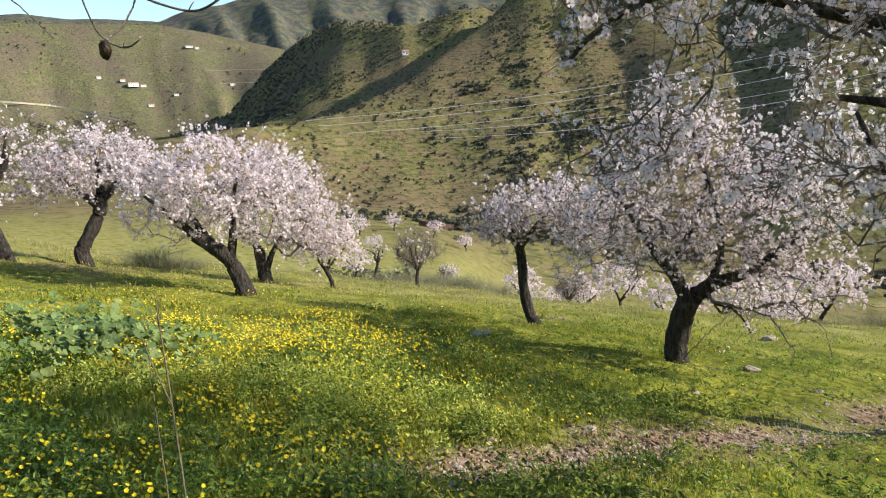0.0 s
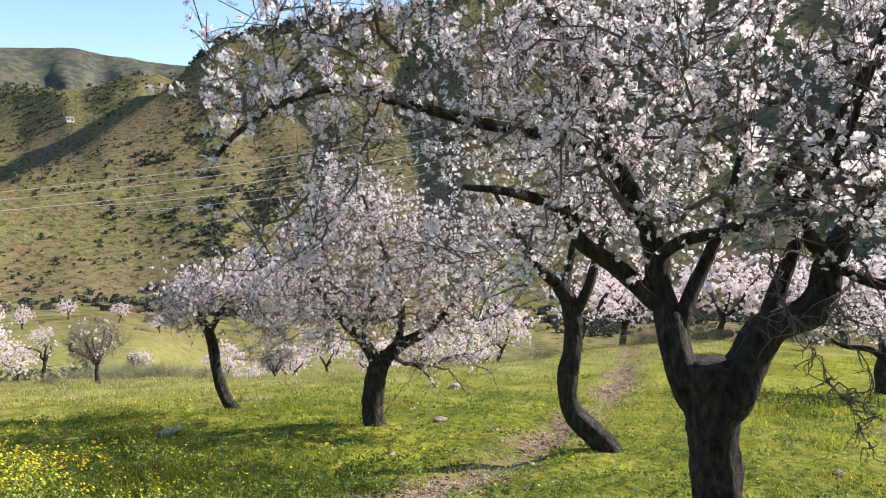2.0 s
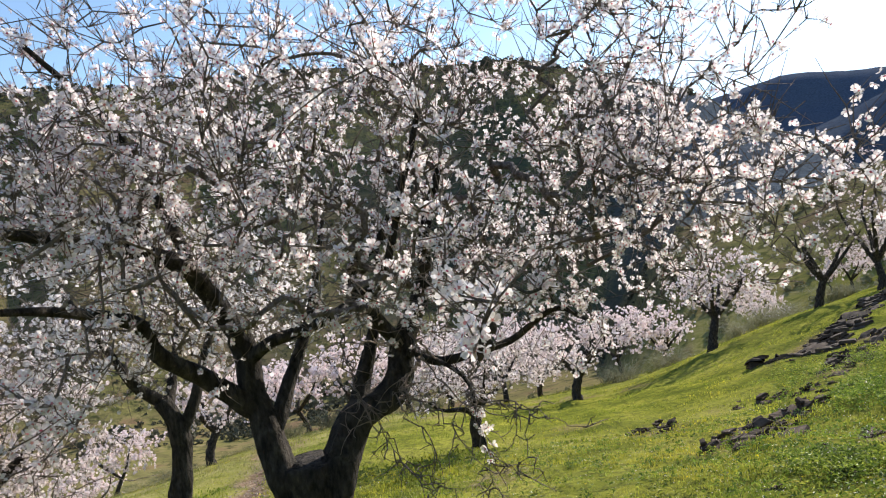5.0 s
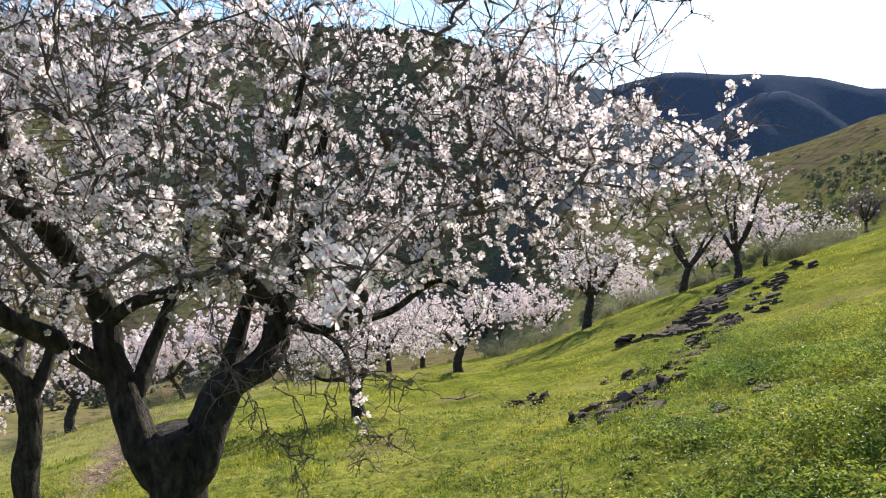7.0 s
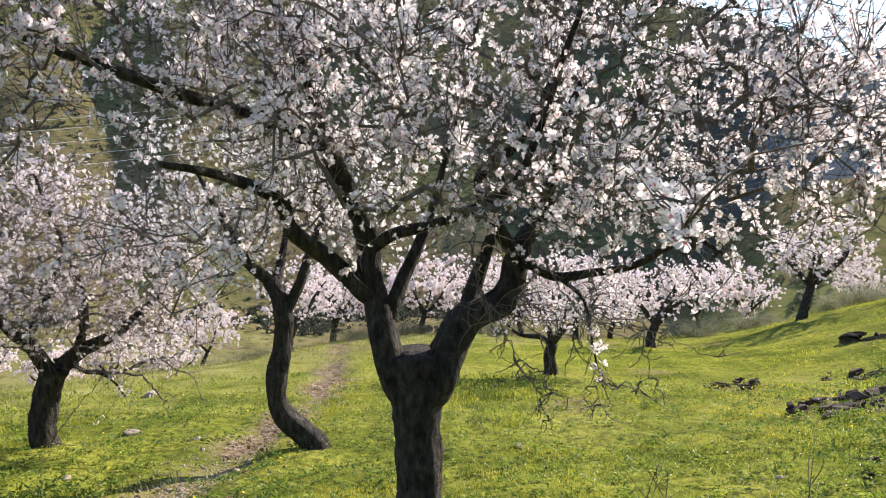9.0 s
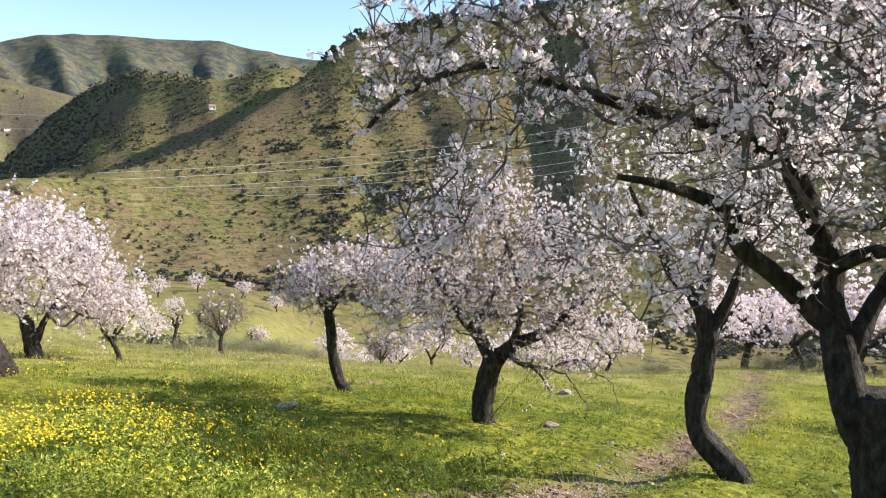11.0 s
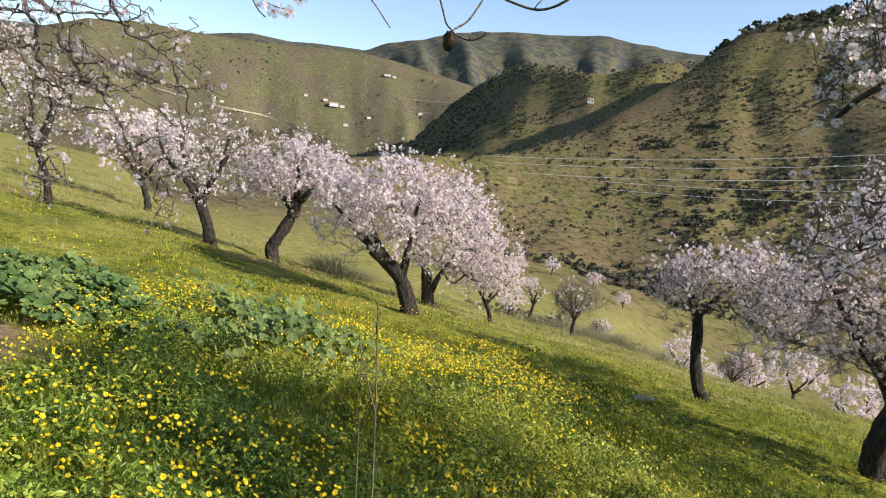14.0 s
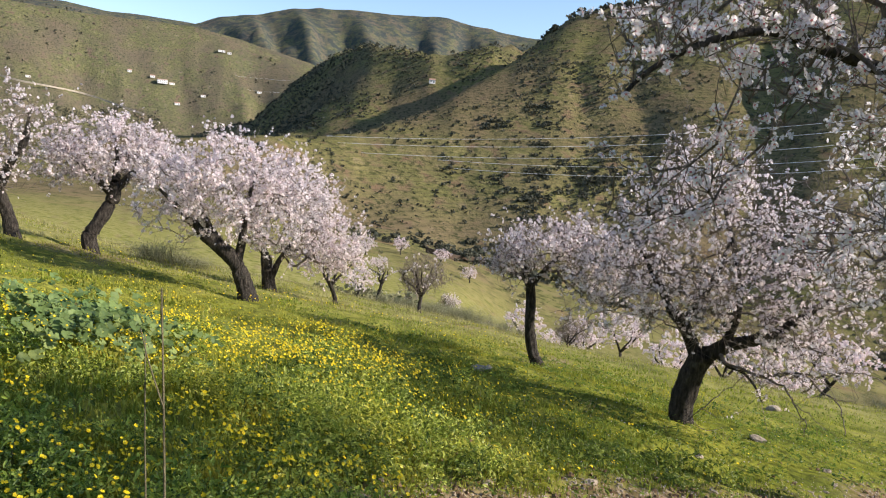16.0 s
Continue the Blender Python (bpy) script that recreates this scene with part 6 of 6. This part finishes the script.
def build_broom():
    """Fine-stemmed bushes on the near slope."""
    rng = np.random.default_rng(141)
    v, q, t = tuft_shape(rng, 520, 0.007, 0.5, 1.0, 2.6)
    v[:, 2] *= 0.85 + 0.3 * fbm(v[:, 0] * 4, v[:, 1] * 4, 2, 6)
    me = mesh_np("bush", v, [q, t], [M_broom])
    for az, d, k in [(76.5, 15.5, 0.95), (74.5, 16.5, 0.7), (73.0, 17.0, 0.6), (57.2, 27.0, 0.8), (49.3, 34.0, 1.6), (48.3, 36.0, 1.3), (47.0, 40.0, 1.8), (45.3, 38.0, 1.2), (51.5, 48.0, 1.6), (-45.2, 30.0, 1.9), (-47.0, 33.0, 2.2), (-33.5, 28.0, 1.3), (-34.8, 31, 1.5), (-31.5, 30.0, 1.4), (-38.5, 33.0, 1.5), (-26.0, 27.0, 1.2), (-22.0, 26.0, 1.3), (19.0, 27, 1.2), (16.5, 26, 1.1), (7.5, 25, 1.1), (3.0, 25.5, 1.2), (-5.2, 25, 1.1),
                     (50.6, 27.0, 0.9), (46.2, 29.0, 1.1), (44.6, 31.0, 1.0), (52.2, 38.0, 1.3), (54.6, 41.0, 1.1), (49.8, 52.0, 1.7), (47.8, 58.0, 1.9), (45.6, 50.0, 1.6), (53.2, 62.0, 1.8), (55.4, 66.0, 1.9), (43.2, 36.0, 1.2), (41.4, 33.0, 1.1), (39.8, 38.0, 1.4), (37.2, 34.0, 1.3), (34.0, 36.0, 1.4)]:
        x, y, z = spot(az, d)
        ob = tagged(new("bush", me), "fine-stemmed grey-green bush on the slope", "bush", "bushes on the slope")
        ob.matrix_world = pose(x, y, z - 0.03, 0, 0, az * 31 % 360) @ Matrix.Diagonal((k, k, k * 0.8, 1))


def box_part(name, parent, size, at, mat):
    bm = bmesh.new()
    bmesh.ops.create_cube(bm, size=1.0)
    bmesh.ops.scale(bm, vec=size, verts=bm.verts)
    bmesh.ops.translate(bm, vec=at, verts=bm.verts)
    me = bpy.data.meshes.new(name)
    bm.to_mesh(me)
    bm.free()
    me.materials.append(mat)
    return part(name, me, parent)


def roof_part(parent, size, at, mat):
    w, l, h = size
    x, y, z = at
    v = [(x - w / 2, y - l / 2, z), (x + w / 2, y - l / 2, z), (x + w / 2, y + l / 2, z), (x - w / 2, y + l / 2, z), (x - w / 2, y, z + h), (x + w / 2, y, z + h)]
    return part("roof", mesh_np("roof", v, [np.array([(0, 1, 5, 4), (2, 3, 4, 5), (3, 2, 1, 0)]), np.array([(0, 4, 3), (1, 2, 5)])], [mat]), parent)


def house(az, el, wide, storeys, label, flat=False):
    x, y, z = sight(az, el)
    ob = tagged(new("house"), label, "house", "houses across the valley")
    ob.matrix_world = pose(x, y, z - 1.0, 0, 0, az + 8)
    h, deep = 2.9 * storeys + 1.0, wide * 0.55
    box_part("wall", ob, (wide, deep, h), (0, 0, h / 2), M_wall)
    if flat:
        box_part("roof", ob, (wide + 0.4, deep + 0.4, 0.4), (0, 0, h + 0.2), M_tiles)
    else:
        roof_part(ob, (wide + 0.8, deep + 1.0, 1.5), (0, 0, h + 0.003), M_tiles)
    n = max(2, int(wide / 3.2))
    for q in range(n):
        for s in range(storeys):
            box_part("door" if s == 0 and q == n // 2 else "window", ob, (1.1, 0.3, 2.1 if s == 0 and q == n // 2 else 1.2), ((q + 0.5) * wide / n - wide / 2, -deep / 2, 1.0 + 2.9 * s + (1.05 if s == 0 and q == n // 2 else 1.6)), M_dark)
    return ob


def build_far_things():
    house(74.3, 3.35, 17, 2, "white two-storey farmhouse with a tiled roof on the hillside")
    house(73.6, 3.3, 9, 1, "low white wing beside the farmhouse", True)
    house(75.0, 3.7, 8, 1, "small white outbuilding above the farmhouse")
    house(73.2, 1.8, 9, 1, "small white cottage below the farmhouse")
    house(71.3, 2.6, 8, 1, "long low white house on the far hillside", True)
    house(70.0, 6.2, 13, 1, "white house high on the hillside", True)
    house(69.4, 6.1, 7, 1, "small white house high on the hillside", True)
    house(67.0, 3.3, 9, 1, "white house near the valley floor", True)
    house(76.6, 3.95, 7, 1, "small reddish-roofed house on the hillside")
    house(52.9, 5.4, 6, 1, "lone white cottage on the shrubby hill")
    house(83.2, 2.75, 7, 1, "white hut beside the hillside road", True)
    # cables over the valley, each from hillside to hillside
    for az0, el0, az1, el1, sag in [(69.0, 4.4, 14, 6.2, 9), (68.0, 3.4, 14, 5.6, 9), (63.0, 0.7, 14, 5.9, 7), (61.5, 0.0, 14, 5.2, 7), (60.5, -0.5, 14, 4.5, 7), (58.5, -1.2, 14, 3.6, 7), (52.0, -1.3, 14, 2.4, 6), (50.5, -1.9, 14, 1.7, 6)]:
        cable = tagged(new("power_line"), "thin overhead power line crossing the valley", "cable", "power lines")
        ends = []
        for az, el in ((az0, el0), (az1, el1)):
            x, y, z = sight(az, el, 240)
            ends.append(np.array((x, y, z + 2.0)))
            part("post", tube_mesh("post", [(np.array([(x, y, z - 1.0), (x, y, z + 2.2)]), np.array([0.1, 0.07]))], M_stalk, 6), cable)
        s = np.linspace(0, 1, 60)[:, None]
        line = ends[0] * (1 - s) + ends[1] * s - np.array((0, 0, float(sag))) * 4 * s * (1 - s)
        part("wire", tube_mesh("wire", [(line, np.full(60, 0.105))], M_cable, 3), cable)
    # the road cut across the far hillside
    pts = np.array([sight(az, el) for az, el in [(88, 3.2), (86, 2.9), (84, 2.45), (82, 2.25), (80, 2.0), (78.5, 1.65), (77, 1.2), (75.5, 0.8)]])
    pts = resample(pts, 12.0)
    left, right = pts + (0, 0, 2.2), pts + (0, 0, -0.6)
    out = np.stack([left, right], 1).reshape(-1, 3) - 0.004 * np.stack([pts, pts], 1).reshape(-1, 3) * (1, 1, 0)
    k = np.arange(len(pts) - 1) * 2
    road = mesh_np("road", out, [np.stack([k, k + 1, k + 3, k + 2], 1)], [plain_material("pale_road", (0.4, 0.34, 0.26), 0.9, 0.3, 0.15)])
    tagged(new("road", road), "pale dirt road cut across the far hillside", "road", kind="structure")
    # the stone wall at the foot of the orchard
    for az0, az1, d in ((52.5, 43.5, 196),):
        azs = np.linspace(az0, az1, 40)
        p = np.array([spot(a, d + 6 * math.sin(a * 0.7)) for a in azs])
        prof = [(-0.4, -0.5), (-0.35, 1.6), (0.35, 1.6), (0.4, -0.5)]
        out = np.array([[(q[0] * (1 + w / d), q[1] * (1 + w / d), q[2] + h) for w, h in prof] for q in p]).reshape(-1, 3)
        i, j = np.meshgrid(np.arange(39), np.arange(3), indexing="ij")
        f = np.stack([i * 4 + j, i * 4 + j + 1, (i + 1) * 4 + j + 1, (i + 1) * 4 + j], -1).reshape(-1, 4)
        tagged(new("wall", mesh_np("wall", out, [f], [M_slate])), "low brown stone wall at the foot of the orchard", "wall", kind="structure")


# ---- small things near the camera ----
def stem(name, label, lines, mat, category):
    ob = tagged(new(name), label, category)
    for n, (pts, r0, r1) in enumerate(lines):
        p = resample(pts, 0.03)
        part("stem" if n == 0 else "side_twig", tube_mesh("stem", [(p, np.linspace(r0, r1, len(p)))], mat, 5), ob)
    return ob


def build_near_things():
    z = ground_z(-2.0, 0.09)
    fennel = stem("dry_fennel", "dry fennel stalk standing in the weeds", [([(-1.98, 0.09, z - 0.03), (-1.94, 0.09, 0.4), (-1.96, 0.09, 0.75), (-2.03, 0.1, 1.08)], 0.006, 0.0025), ([(-1.96, 0.09, 0.78), (-1.99, 0.06, 0.9), (-2.03, 0.05, 0.98)], 0.003, 0.0015)], M_stalk, "plant")
    rng = np.random.default_rng(151)
    v, q, t = tuft_shape(rng, 26, 0.03, 0.12)
    head = part("seed_head", mesh_np("seed_head", v, [q, t], [M_stalk]), fennel)
    head.matrix_basis = Matrix.Translation((-2.025, 0.1, 1.0)) @ Matrix.Diagonal((0.035, 0.035, 0.11, 1))
    stem("dry_stalk", "thin pale dry stalk in the weeds", [([(-2.0, 0.04, z - 0.03), (-1.97, 0.05, 0.45), (-1.98, 0.05, 0.72), (-2.06, 0.07, 0.95)], 0.005, 0.0015)], M_stalk, "plant")
    # leafless saplings in the meadow
    for x, y, h, k in [(1.05, 2.9, 0.55, 1), (0.55, 2.75, 0.6, 2), (1.72, 2.65, 0.62, 3), (1.2, 3.4, 0.5, 4)]:
        z = ground_z(x, y)
        rng = np.random.default_rng(160 + k)
        top = np.array((x + rng.normal() * 0.06, y + rng.normal() * 0.06, z + h))
        lines = [([(x, y, z - 0.03), tuple((np.array((x, y, z)) + top) / 2 + rng.normal(size=3) * 0.015), tuple(top)], 0.006, 0.002)]
        for s in (0.35, 0.5, 0.65, 0.8):
            a = rng.uniform(0, 6.28)
            b = np.array((x, y, z)) * (1 - s) + top * s
            e = b + np.array((math.cos(a), math.sin(a), 1.1)) * rng.uniform(0.1, 0.2)
            lines.append(([tuple(b), tuple((b + e) / 2 + rng.normal(size=3) * 0.01), tuple(e)], 0.003, 0.0012))
        stem("sapling", "leafless grey sapling in the grass", lines, M_twig, "plant")
    # last year's almond on its twig
    v, f = ico(3)
    v = v * (0.017, 0.012, 0.026) * (1 + 0.12 * np.sin(v[:, :1] * 19) * np.cos(v[:, 2:] * 15))
    pod = tagged(new("almond_pod", mesh_np("almond_pod", v, [f], [M_pod], smooth=True)), "dried brown almond hull hanging from a twig", "almond")
    pod.matrix_world = pose(-1.1028, -0.1786, 1.6527, 8, 6, 40)
    for x, y, z, tilt in ((0.525, 1.205, 1.415, 10), (0.56, 1.27, 1.42, -14), (0.6, 1.42, 1.435, 20), (0.545, 1.3, 1.425, 30)):
        more = tagged(new("almond_pod", pod.data), "dark dried almond hull hanging from the blossoming bough", "almond", "old almond hulls")
        more.matrix_world = pose(x, y, z, tilt, -tilt * 0.5, x * 900) @ Matrix.Scale(1.25, 4)


build_grass()
build_weeds()
build_stones()
build_scrub()
build_broom()
build_far_things()
build_near_things()
